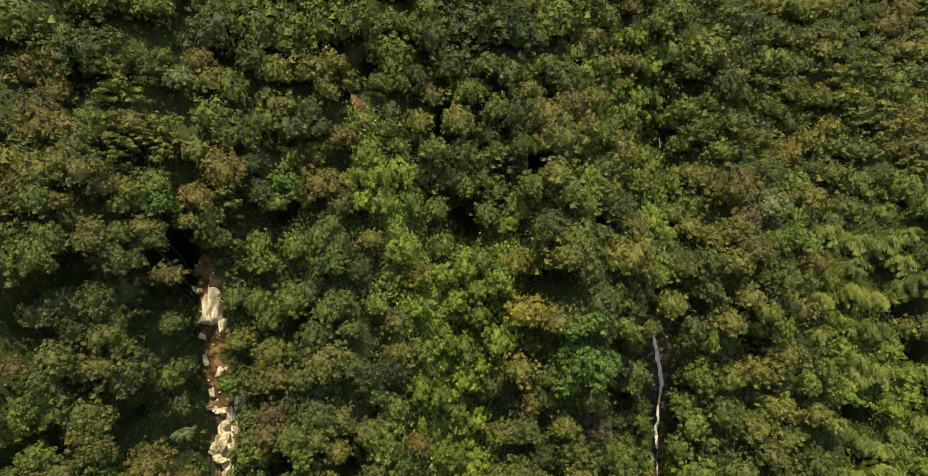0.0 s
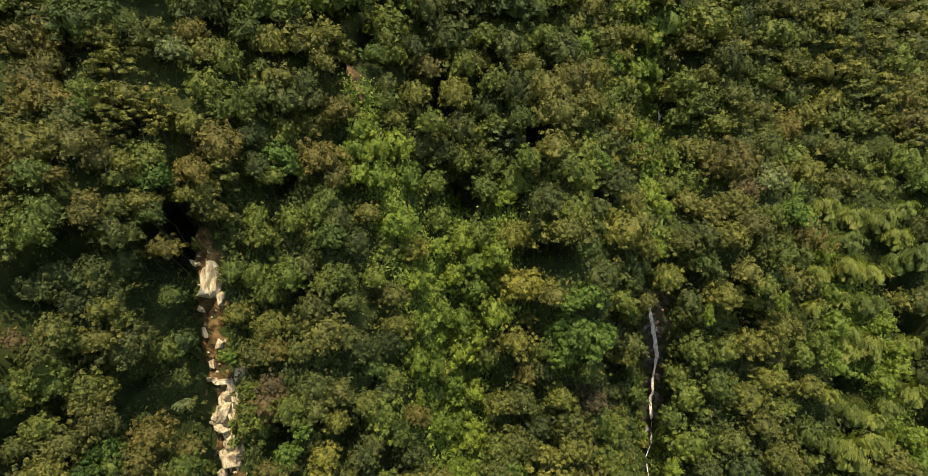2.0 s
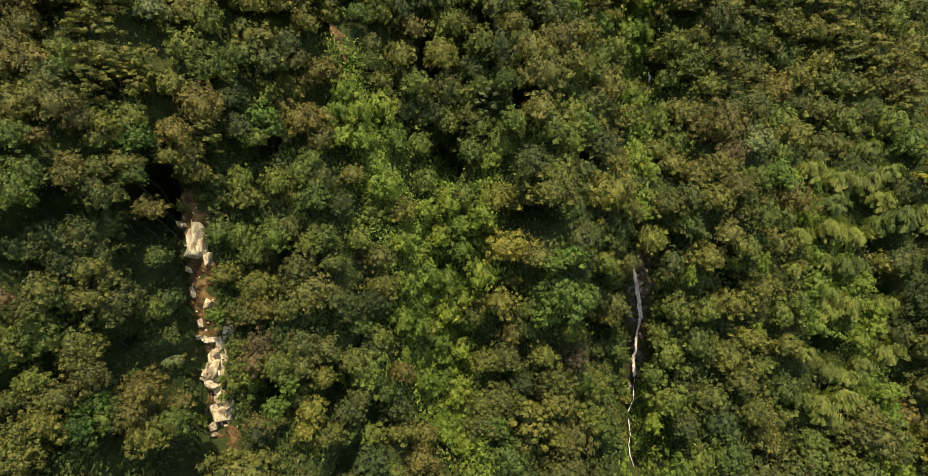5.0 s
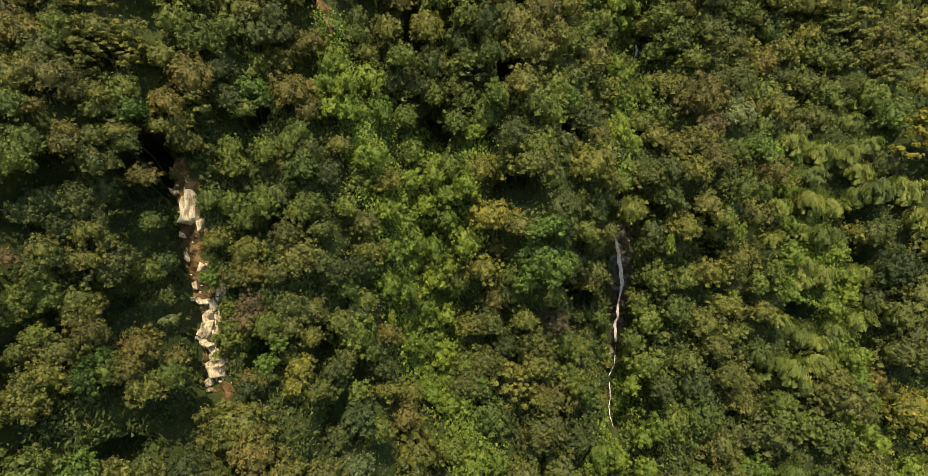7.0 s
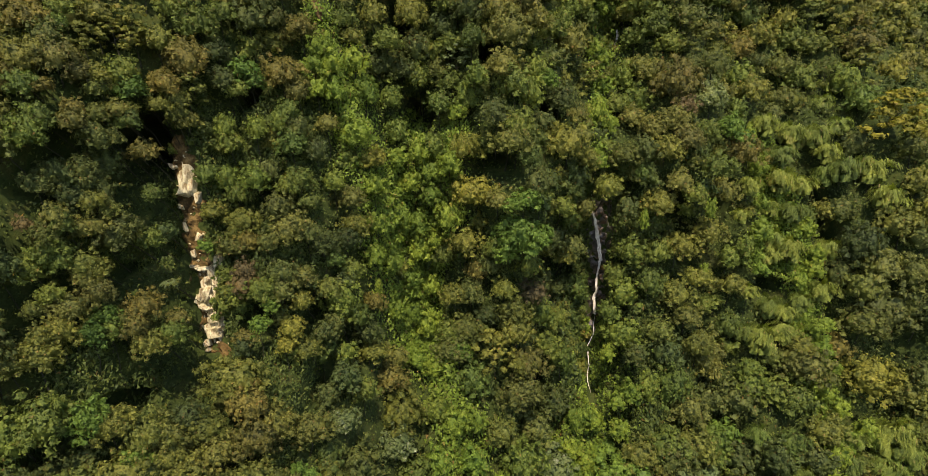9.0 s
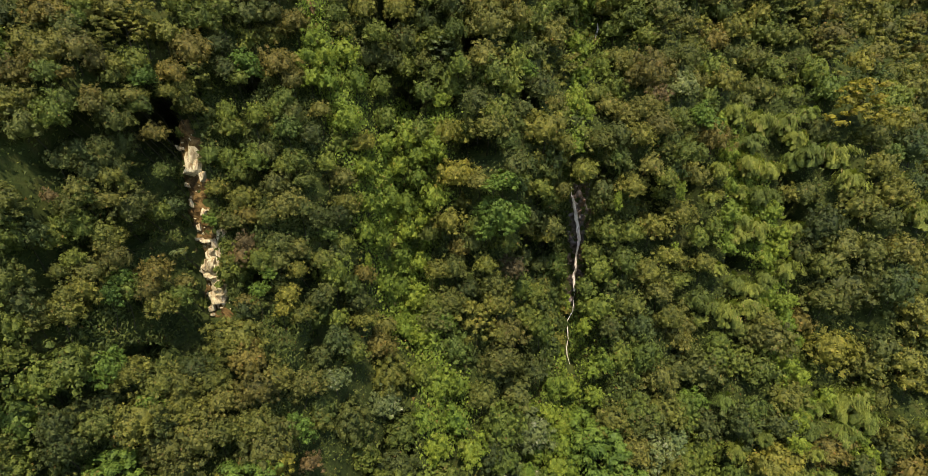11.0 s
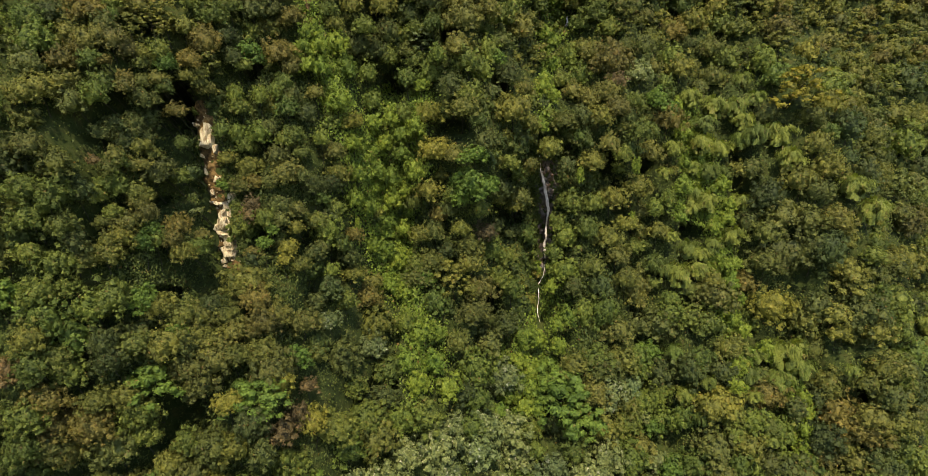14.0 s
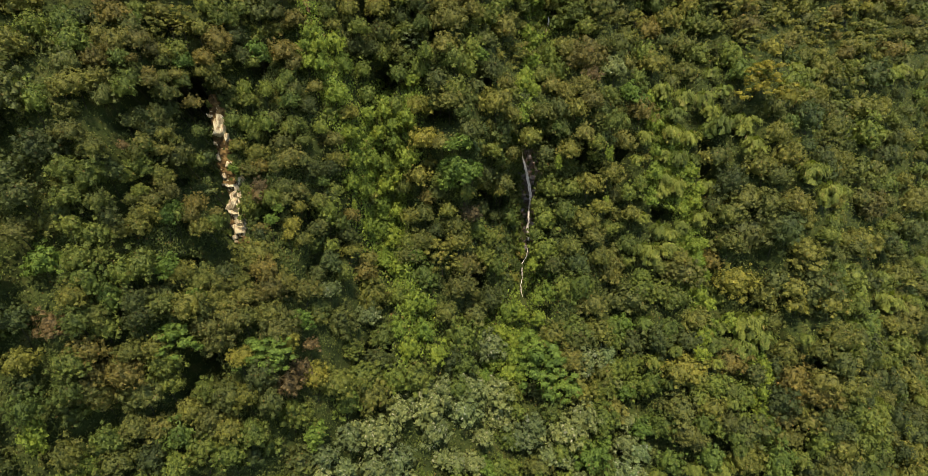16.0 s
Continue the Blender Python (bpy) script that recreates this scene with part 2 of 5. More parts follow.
def mesh_from(name, verts, faces, mat, smooth=False):
    me = bpy.data.meshes.new(name)
    verts, faces = np.asarray(verts, np.float32), np.asarray(faces, np.int32)
    n, k = faces.shape
    me.vertices.add(len(verts))
    me.vertices.foreach_set("co", verts.ravel())
    me.loops.add(n * k)
    me.loops.foreach_set("vertex_index", faces.ravel())
    me.polygons.add(n)
    me.polygons.foreach_set("loop_start", np.arange(0, n * k, k, dtype=np.int32))
    me.polygons.foreach_set("use_smooth", np.full(n, smooth))
    me.update(calc_edges=True)
    me.materials.append(mat)
    return me


def grid_faces(rows, cols):
    i = (np.arange(rows - 1)[:, None] * cols + np.arange(cols - 1)).ravel()
    return np.stack([i, i + 1, i + cols + 1, i + cols], 1)


def build_ground():
    xs = np.concatenate([[-4500, -1500, -600], np.arange(-260, -80, 10), np.arange(-80, 190, 1.5), np.arange(190, 370, 10), [700, 1700, 4500]])
    zs = np.concatenate([np.arange(-45, -20, 5), np.arange(-20, 150, 1.5), np.arange(150, 250, 8)])
    X, Z = np.meshgrid(xs, zs)
    Y = hill(X, Z)
    low, high = np.full_like(xs, -45.0), np.full_like(xs, 250.0)
    rows = [np.stack([xs, np.full_like(xs, -4500.0), low - 3], 1), np.stack([xs, np.minimum(Y[0] - 60, -260), low - 2], 1)]
    rows += [np.stack([X[i], Y[i], Z[i]], 1) for i in range(len(zs))]
    rows += [np.stack([xs, Y[-1] + 160, high + 20], 1), np.stack([xs, np.full_like(xs, 4500.0), high - 40], 1)]
    v = np.concatenate(rows)
    ob = new("ground", mesh_from("ground", v, grid_faces(len(rows), len(xs)), FLOOR, True))
    return tagged(ob, "steep dark forest floor of the mountainside", "ground", kind="structure")


build_ground()


def part(name, me, parent, label=""):
    ob = new(name, me)
    ob.parent = parent
    return tagged(ob, label)


def draped(name, pts, width, proud, mat, seed):
    """A ragged sheet that lies on the hill along a line of (x, z) points."""
    rng = np.random.default_rng(seed)
    pts = np.array(pts, float)
    seg = np.r_[0, np.cumsum(np.hypot(*np.diff(pts, axis=0).T))]
    s = np.arange(0, seg[-1], 0.35)
    cx, cz = np.interp(s, seg, pts[:, 0]), np.interp(s, seg, pts[:, 1])
    wob = 0.5 * np.sin(s * 1.1 + seed) + 0.3 * np.sin(s * 2.7 + 2 * seed) + rng.normal(0, 0.12, len(s))
    taper = np.clip(np.minimum(s, seg[-1] - s) / 2.5, 0.15, 1)
    u = np.linspace(-1, 1, 15)
    X = cx[:, None] + u * ((width / 2 + 0.35 * wob) * taper)[:, None] + (0.25 * wob)[:, None]
    Z = cz[:, None] + rng.normal(0, 0.05, X.shape)
    lift = proud * (1 - u ** 2)[None, :] - 0.25 * (np.abs(u) > 0.97)[None, :] + rng.normal(0, 0.06, X.shape) - 0.12
    Y = hill(X, Z) - lift
    return mesh_from(name, np.stack([X, Y, Z], -1).reshape(-1, 3), grid_faces(len(s), 15), mat, False)


# ---- the landslip: bare soil and pale slabs ----
def rock_mesh(name, w, h, d, seed, mat, n=16):
    rng = np.random.default_rng(seed)
    bm = bmesh.new()
    for _ in range(n):
        p = rng.uniform(-1, 1, 3)
        k = np.argmax(np.abs(p))
        p[k] = np.sign(p[k]) * rng.uniform(0.85, 1)
        p = np.sign(p) * np.abs(p) ** 0.55
        bm.verts.new((p[0] * w / 2, p[1] * d / 2, p[2] * h / 2))
    out = bmesh.ops.convex_hull(bm, input=bm.verts)
    bmesh.ops.delete(bm, geom=list({g for g in out["geom_interior"] + out["geom_unused"] if isinstance(g, bmesh.types.BMVert)}), context="VERTS")
    bmesh.ops.bevel(bm, geom=bm.edges[:], offset=min(w, h) * 0.05, segments=1, affect="EDGES")
    bmesh.ops.recalc_face_normals(bm, faces=bm.faces)
    me = bpy.data.meshes.new(name)
    bm.to_mesh(me)
    bm.free()
    me.materials.append(mat)
    return me


def slab_mesh(name, w, h, d, seed, mat):
    # a broken plate: flat faces, skewed corners, chipped edges
    rng = np.random.default_rng(seed)
    bm = bmesh.new()
    bmesh.ops.create_cube(bm, size=1.0)
    for v in bm.verts:
        k = rng.uniform(-0.27, 0.27, 3)
        v.co = Vector(((v.co.x * (1 - 0.3 * (v.co.y < 0)) + k[0]) * w, (v.co.y + 0.8 * k[1]) * d, (v.co.z * (1 - 0.2 * (v.co.y < 0)) + k[2]) * h))
    for _ in range(3):
        bm.verts.new((rng.uniform(-0.4, 0.4) * w, -0.62 * d, rng.uniform(-0.45, 0.45) * h))
    out = bmesh.ops.convex_hull(bm, input=bm.verts)
    bmesh.ops.delete(bm, geom=list({g for g in out["geom_interior"] + out["geom_unused"] if isinstance(g, bmesh.types.BMVert)}), context="VERTS")
    bmesh.ops.bevel(bm, geom=bm.edges[:], offset=min(w, h) * 0.05, segments=1, affect="EDGES")
    bmesh.ops.recalc_face_normals(bm, faces=bm.faces)
    me = bpy.data.meshes.new(name)
    bm.to_mesh(me)
    bm.free()
    me.materials.append(mat)
    return me


slip = tagged(new("landslip_scar"), "bare landslip scar with orange soil and pale rock slabs", "landslip")
part("bare_soil", draped("bare_soil", [(-33.0, 86.0), (-32.9, 81), (-32.0, 76), (-31.2, 72), (-31.0, 68), (-29.6, 64), (-29.2, 60), (-28.7, 56), (-27.6, 54)], 4.6, 0.35, SOIL, 3), slip, "crumbling orange-brown soil")
part("rock_face", draped("rock_face", [(-32.1, 81.2), (-32.0, 79), (-31.8, 76.4)], 2.6, 0.6, PALE_ROCK, 11), slip, "cracked pale rock face")
part("rock_face", draped("rock_face", [(-29.3, 66), (-29.2, 63), (-28.7, 60), (-28.4, 56.2)], 3.6, 0.5, PALE_ROCK, 12), slip)
# slabs: x, height, width, tall, thick, lean
SLABS = [
    (-34.1, 80.8, 0.7, 0.5, 0.7, 12), (-33.5, 80.9, 0.5, 0.4, 0.5, -8), (-31.7, 79.5, 0.9, 2.0, 1.1, 6), (-32.4, 79.0, 0.8, 1.7, 0.9, -5),
    (-32.2, 77.7, 1.1, 1.4, 1.2, 10), (-31.2, 77.9, 0.8, 1.7, 1.0, 4), (-30.6, 76.6, 0.6, 1.5, 0.7, -4), (-32.9, 75.2, 0.6, 0.5, 0.5, 20),
    (-32.6, 72.4, 0.4, 0.9, 0.4, -10), (-30.5, 71.0, 0.6, 1.1, 0.5, 15), (-31.4, 68.6, 0.7, 0.8, 0.5, -20),
    (-27.75, 67.7, 0.72, 1.7, 0.9, 2), (-27.6, 69.8, 0.22, 1.5, 0.3, 3), (-28.7, 66.3, 0.7, 1.2, 0.7, -24), (-27.5, 65.0, 0.32, 2.2, 0.6, -6),
    (-28.0, 64.3, 0.36, 2.0, 0.6, 8), (-28.5, 64.6, 0.5, 1.6, 0.7, -4), (-29.2, 64.9, 0.6, 1.2, 0.8, 8), (-29.9, 64.3, 0.5, 1.5, 0.8, -8),
    (-29.2, 63.2, 0.9, 1.7, 1.1, 4), (-30.2, 62.9, 0.8, 1.7, 0.9, -10), (-30.8, 62.2, 0.6, 0.9, 0.8, 16), (-28.3, 62.4, 0.6, 1.2, 0.8, -6),
    (-29.9, 61.3, 1.2, 0.5, 0.9, 26), (-28.2, 60.6, 0.8, 1.4, 0.8, 10), (-28.7, 59.5, 0.6, 1.1, 0.6, -8), (-27.9, 58.9, 0.5, 1.7, 0.6, 2),
    (-29.4, 58.3, 0.7, 1.0, 0.7, -18), (-28.6, 57.7, 1.2, 1.3, 1.1, -10), (-27.7, 57.4, 0.6, 1.1, 0.7, 14), (-29.4, 56.4, 0.8, 0.8, 0.6, -30),
    (-31.0, 66.9, 0.9, 0.4, 0.5, 5), (-29.9, 66.7, 1.4, 0.4, 0.9, -4), (-29.2, 55.6, 0.5, 0.5, 0.5, 8),
]
for i, (x, z, w, h, d, lean) in enumerate(SLABS):
    ob = part("rock_slab", slab_mesh("rock_slab", w * (1.35 if z > 67 else 1.6), h * 1.25, d * 1.6, 40 + i, PALE_ROCK), slip, "pale cream rock slab" if i == 0 else "")
    ob.matrix_basis = pose(x, float(hill(x, z)) - 0.30 - d * 0.12, z, -14, lean, 12 * math.sin(i * 2.1))
rng = np.random.default_rng(8)
for i in range(46):
    z = rng.uniform(53, 83)
    x = float(slip_line(z)) + rng.normal(0, 1.1)
    s = rng.uniform(0.2, 0.5)
    ob = part("rubble_stone", rock_mesh("rubble_stone", s, s * 0.8, s, 100 + i, PALE_ROCK, 10), slip)
    ob.matrix_basis = pose(x, float(hill(x, z)) - 0.38, z, 0, rng.uniform(0, 90), 0)

lower_slip = tagged(new("soil_slide"), "strip of bare reddish soil below the rock slabs", "bare soil")
part("bare_soil", draped("bare_soil", [(-27.4, 56.6), (-26.4, 54.8), (-25.2, 52.4), (-23.8, 49.4)], 2.6, 1.0, SOIL, 5), lower_slip)
upper_slip = tagged(new("soil_slide"), "small bare patch of pale orange soil high on the slope", "bare soil")
part("bare_soil", draped("bare_soil", [(-18.4, 107.4), (-17.0, 105.4), (-15.9, 103.2), (-14.9, 100.6)], 1.9, 1.6, SOIL, 6), upper_slip)

# ---- the waterfall ----
cliff = tagged(new("wet_cliff"), "dark wet rock wall behind the waterfall", "cliff")
part("rock_wall", draped("rock_wall", [(39.2, 67), (39.2, 58), (40.2, 50), (40.8, 42), (41.0, 36), (40.0, 32)], 6.5, 0.25, WET_ROCK, 9), cliff)
rng = np.random.default_rng(21)
for i in range(40):
    z = rng.uniform(35, 63)
    x = 41.4 + rng.normal(0, 1.4)
    s = rng.uniform(0.5, 1.3)
    ob = part("rock", rock_mesh("rock", s, s * rng.uniform(0.8, 1.8), s * 0.8, 200 + i, WET_ROCK, 12), cliff)
    ob.matrix_basis = pose(x, float(hill(x, z)) - 0.05, z, 0, rng.uniform(-30, 30), 0)


def water_ribbon(name, pts, width, seed, off):
    """One strand of falling water: x, height and share of the width along its fall."""
    rng = np.random.default_rng(seed)
    pts = np.array(pts, float)
    zz = np.arange(pts[0, 1], pts[-1, 1], -0.15)
    cx = np.interp(-zz, -pts[:, 1], pts[:, 0]) + 0.05 * np.sin(zz * 2.1 + seed) + 0.03 * np.sin(zz * 5.3)
    w = width * np.interp(-zz, -pts[:, 1], pts[:, 2]) * (1 + 0.12 * np.sin(zz * 1.7 + seed) + 0.08 * np.sin(zz * 4.1))
    u = np.linspace(-1, 1, 7)
    X = cx[:, None] + u * w[:, None] / 2
    base = np.convolve(np.pad(hill(cx, zz), 6, "edge"), np.ones(13) / 13, "valid")
    Y = base[:, None] - off - 0.25 * (1 - u ** 2) * w[:, None] + 0.03 * rng.normal(0, 1, X.shape)
    Z = np.repeat(zz[:, None], 7, 1)
    return mesh_from(name, np.stack([X, Y, Z], -1).reshape(-1, 3), grid_faces(len(zz), 7), WATER, True)


falls = tagged(new("waterfall"), "thin white waterfall dropping down a dark gully", "waterfall")
UPPER = [(37.3, 66.0, 0.12), (37.4, 64.0, 0.2), (37.8, 61.2, 0.4), (38.8, 57.6, 1.0), (39.7, 53.3, 1.2), (40.3, 49.9, 1.1), (40.0, 47.8, 0.7),
         (39.9, 45.0, 0.75), (40.0, 42.2, 0.9), (39.7, 40.0, 1.2), (40.0, 37.1, 0.9), (40.0, 36.2, 0.5)]
LOWER = [(39.9, 36.4, 0.4), (39.8, 33.9, 0.5), (39.3, 32.4, 0.7), (37.8, 30.7, 0.9), (37.5, 29.0, 0.7), (37.6, 27.6, 0.4), (37.0, 26.0, 0.7), (37.1, 24.2, 0.5), (37.4, 23.0, 0.2)]
part("water_strand", water_ribbon("water_strand", UPPER, 0.62, 1, 1.35), falls)
part("water_strand", water_ribbon("water_strand", [(x + 0.3, z, w * 0.4) for x, z, w in UPPER[2:6]], 0.6, 2, 1.45), falls)
part("water_strand", water_ribbon("water_strand", LOWER, 0.21, 3, 2.4), falls, "narrow trickle of white water")
part("rust_ledge", rock_mesh("rust_ledge", 1.5, 1.6, 1.0, 333, SOIL), falls, "rust-stained ledge").matrix_basis = pose(41.3, float(hill(41.3, 48)) - 0.4, 47.6)
part("rust_ledge", rock_mesh("rust_ledge", 2.2, 2.2, 1.0, 334, SOIL), falls).matrix_basis = pose(41.6, float(hill(41.6, 35.0)) - 0.3, 34.8)


spring = tagged(new("upper_trickle"), "short white trickle of water high on the slope", "waterfall")
part("water_strand", water_ribbon("water_strand", [(48.6, 99.8, 0.4), (48.9, 98.4, 0.9), (48.3, 97.2, 1.0), (47.8, 95.4, 0.3)], 0.6, 4, 1.6), spring)


# ---- tree meshes ----
def unit(v):
    return v / (np.linalg.norm(v, axis=-1, keepdims=True) + 1e-9)


def leaf_faces(pos, axis, normal, length, width, sag=0.15):
    """Small pointed leaves, one three-cornered face each."""
    axis = unit(axis)
    side = unit(np.cross(axis, normal))
    L, W = length[:, None], width[:, None]
    base = pos - axis * L * 0.45
    tip = pos + axis * L * 0.55 - np.array((0, 0, 1.0)) * L * sag
    v = np.stack([base + side * W * 0.5, base - side * W * 0.5, tip], 1).reshape(-1, 3)
    return v, np.arange(len(v)).reshape(-1, 3)


def leaves_mesh(name, pos, axis, normal, length, width, mat, sag=0.15):
    v, f = leaf_faces(pos, axis, normal, length, width, sag)
    return mesh_from(name, v, f, mat, True)


def halves(quads):
    """Two triangles for each four-cornered face."""
    return np.concatenate([quads[:, (0, 1, 2)], quads[:, (0, 2, 3)]])


def pads(rng, centre, radius, squash, sides=4, polar=(115, 62, 12)):
    """The closed leaf masses behind the outer leaves: an uneven cap for each twig cluster."""
    polar = np.radians(polar)
    n, rings = len(centre), len(polar)
    az = 2 * np.pi * (np.arange(sides) / sides)[None, None, :] + rng.uniform(0, 6.28, (n, 1, 1)) + 0.4 * np.arange(rings)[None, :, None]
    rr = radius[:, None, None] * (1 + rng.normal(0, 0.14, (n, rings, sides)))
    pol = polar[None, :, None] + rng.normal(0, 0.1, (n, rings, sides))
    p = np.stack([rr * np.sin(pol) * np.cos(az), rr * np.sin(pol) * np.sin(az), rr * np.cos(pol) * squash], -1) + centre[:, None, None, :]
    k = np.arange(sides)
    quad = np.concatenate([np.stack([i * sides + k, i * sides + (k + 1) % sides, (i + 1) * sides + (k + 1) % sides, (i + 1) * sides + k], 1) for i in range(rings - 1)])
    f = (np.arange(n)[:, None, None] * rings * sides + quad[None]).reshape(-1, 4)
    return p.reshape(-1, 3), halves(f)


def crown_mesh(name, seed, mat, lobes=56, leaves=21, size=(3.4, 3.4, 3.3), lobe=0.66, leaf=0.36, slim=0.75, droop=0.35, layers=0, low=-0.55, flat=0.85, ragged=0.22, heart=0.66, jitter=0.4, fill=0.5):
    """A domed crown: many rounded leaf masses of uneven size on the limbs' ends, each one closed on top and open to the shade below."""
    rng = np.random.default_rng(seed)
    t1, t2, t3 = rng.uniform(0, 6, 3)
    waves = int(rng.integers(2, 5))

    def lump(az, h):
        return 1 + ragged * np.sin(waves * az + t1 + 1.3 * h) + 0.6 * ragged * np.sin(2 * az + t2 - 2.0 * h)

    i = np.arange(lobes)
    cz = 1 - (1 - low) * (i + 0.5) / lobes + rng.normal(0, 0.05, lobes)
    az = i * 2.39996 + rng.normal(0, 0.22, lobes) + t3
    rad = np.sqrt(np.clip(1 - np.clip(cz, -1, 1) ** 2, 0.02, 1))
    k = lump(az, cz) * rng.uniform(0.76, 1.06, lobes)
    c = np.stack([rad * np.cos(az) * k, rad * np.sin(az) * k, cz * k], 1)
    if layers:
        lev = rng.integers(0, layers, lobes) / max(layers - 1, 1)
        spread = np.sqrt(rng.uniform(0.03, 1, lobes)) * (1.10 - 0.42 * lev ** 2)
        c = np.stack([np.cos(az) * spread * k, np.sin(az) * spread * k, low + (1 - low) * lev - 0.30 * spread ** 2 + rng.normal(0, 0.15, lobes) + 0.18 * np.sin(az * 2 + t1)], 1)
    out = unit(c * np.array((1, 1, 0.7)) + np.array((0, 0, 0.25)))
    c *= np.array(size)
    cr = lobe * (0.55 + 0.95 * rng.uniform(0, 1, lobes) ** 1.5)
    squash = 0.52 if layers else flat
    pv, pf = pads(rng, c, cr * 0.80, squash, 4, (115, 62, 12) if leaves > 23 else (112, 18))
    idx = np.repeat(np.arange(lobes), leaves)
    n = unit(rng.normal(0, 1, (len(idx), 3)) + 0.75 * out[idx] + np.array((0, 0, 0.45)))
    p = c[idx] + n * np.array((1, 1, squash)) * (cr[idx] * rng.uniform(0.74, 1.34, len(idx)))[:, None]
    way = np.cross(n, rng.normal(0, 1, n.shape)) + 0.35 * n
    way[:, 2] -= droop
    nrm = unit(n / np.array((1, 1, max(squash, 0.6))) + rng.normal(0, jitter, n.shape))
    ln = leaf * rng.uniform(0.65, 1.4, len(idx))
    lv, lf = leaf_faces(p, way, nrm, ln, ln * slim)
    v, f = np.concatenate([pv, lv]), np.concatenate([pf, lf + len(pv)])
    if fill and not layers:
        m = int(fill * lobes * leaves)
        h, a = rng.uniform(low, 1, m), rng.uniform(0, 6.283, m)
        q = np.stack([np.sqrt(1 - h * h) * np.cos(a), np.sqrt(1 - h * h) * np.sin(a), h], 1)
        at = q * (lump(a, h) * rng.uniform(0.70, 0.95, m))[:, None] * np.array(size)
        way = np.cross(q, rng.normal(0, 1, q.shape)) + 0.3 * q - np.array((0, 0, droop))
        ln = 1.25 * leaf * rng.uniform(0.7, 1.3, m)
        lv, lf = leaf_faces(at, way, unit(q + rng.normal(0, jitter, q.shape)), ln, ln * slim)
        v, f = np.concatenate([v, lv]), np.concatenate([f, lf + len(v)])
    if heart and not layers:
        pol = np.radians(np.array((8, 42, 76, 108, 132)))[:, None] + rng.normal(0, 0.06, (5, 12))
        ang = 2 * np.pi * np.arange(12)[None, :] / 12 + rng.normal(0, 0.08, (5, 12))
        r = heart * lump(ang, np.cos(pol)) * rng.uniform(0.88, 1.06, (5, 12))
        hv = np.stack([r * np.sin(pol) * np.cos(ang), r * np.sin(pol) * np.sin(ang), r * np.cos(pol)], -1).reshape(-1, 3) * np.array(size)
        i = np.arange(12)
        hf = halves(np.concatenate([np.stack([q * 12 + i, (q + 1) * 12 + i, (q + 1) * 12 + (i + 1) % 12, q * 12 + (i + 1) % 12], 1) for q in range(4)]))
        v, f = np.concatenate([v, hv]), np.concatenate([f, hf + len(v)])
    return mesh_from(name, v, f, mat, True)


def tube(path, radii, sides=5):
    path = np.array(path, float)
    v, f = [], []
    for i, p in enumerate(path):
        d = unit(path[min(i + 1, len(path) - 1)] - path[max(i - 1, 0)])
        a = unit(np.cross(d, (0.31, 0.95, 0.02) if abs(d[2]) > 0.5 else (0, 0, 1.0)))
        b = np.cross(d, a)
        for k in range(sides):
            t = 2 * math.pi * k / sides
            v.append(p + (a * math.cos(t) + b * math.sin(t)) * radii[i])
    for i in range(len(path) - 1):
        for k in range(sides):
            f.append((i * sides + k, i * sides + (k + 1) % sides, (i + 1) * sides + (k + 1) % sides, (i + 1) * sides + k))
    return v, f


def join(tubes):
    v, f = [], []
    for a, b in tubes:
        f += [tuple(i + len(v) for i in q) for q in b]
        v += list(a)
    return np.array(v), np.array(f)


def trunk_mesh(name, seed, reach=2.2, girth=0.22, limbs=6):
    """A tapered trunk, six metres to the crown's middle, with roots below and limbs into the crown."""
    rng = np.random.default_rng(seed)
    bend = rng.normal(0, 0.25, (5, 2))
    bend[0] = 0
    zz = np.array((-2.5, 0.0, 2.0, 4.2, 6.8))
    pts = np.c_[bend, zz]
    pts[4, :2] = pts[3, :2]
    tubes = [tube(pts, girth * np.array((1.5, 1.15, 0.95, 0.8, 0.35)), 6)]
    for k in range(limbs):
        a = 2 * math.pi * (k + rng.uniform(-0.3, 0.3)) / limbs
        h = rng.uniform(3.6, 5.6)
        s = np.array((np.interp(h, zz, pts[:, 0]), np.interp(h, zz, pts[:, 1]), h))
        r = reach * rng.uniform(0.7, 1.15)
        e = s + np.array((math.cos(a) * r, math.sin(a) * r, rng.uniform(0.6, 1.9)))
        m = (s + e) / 2 + np.array((0, 0, -0.25))
        tubes.append(tube([s, m, e], girth * np.array((0.5, 0.36, 0.14)), 4))
    v, f = join(tubes)
    return mesh_from(name, v, f, BARK, True)


def culm_mesh(name, seed):
    rng = np.random.default_rng(seed)
    a, r = rng.uniform(0, 6.28), rng.uniform(0.4, 1.2)
    d = np.array((math.cos(a), math.sin(a), 0))
    v, f = tube([d * 0.2 + (0, 0, -2), d * 0.3 + (0, 0, 2), d * r * 0.6 + (0, 0, 5), d * r + (0, 0, 7)], (0.09, 0.09, 0.06, 0.02), 5)
    return mesh_from(name, v, np.array(f), BARK, True)


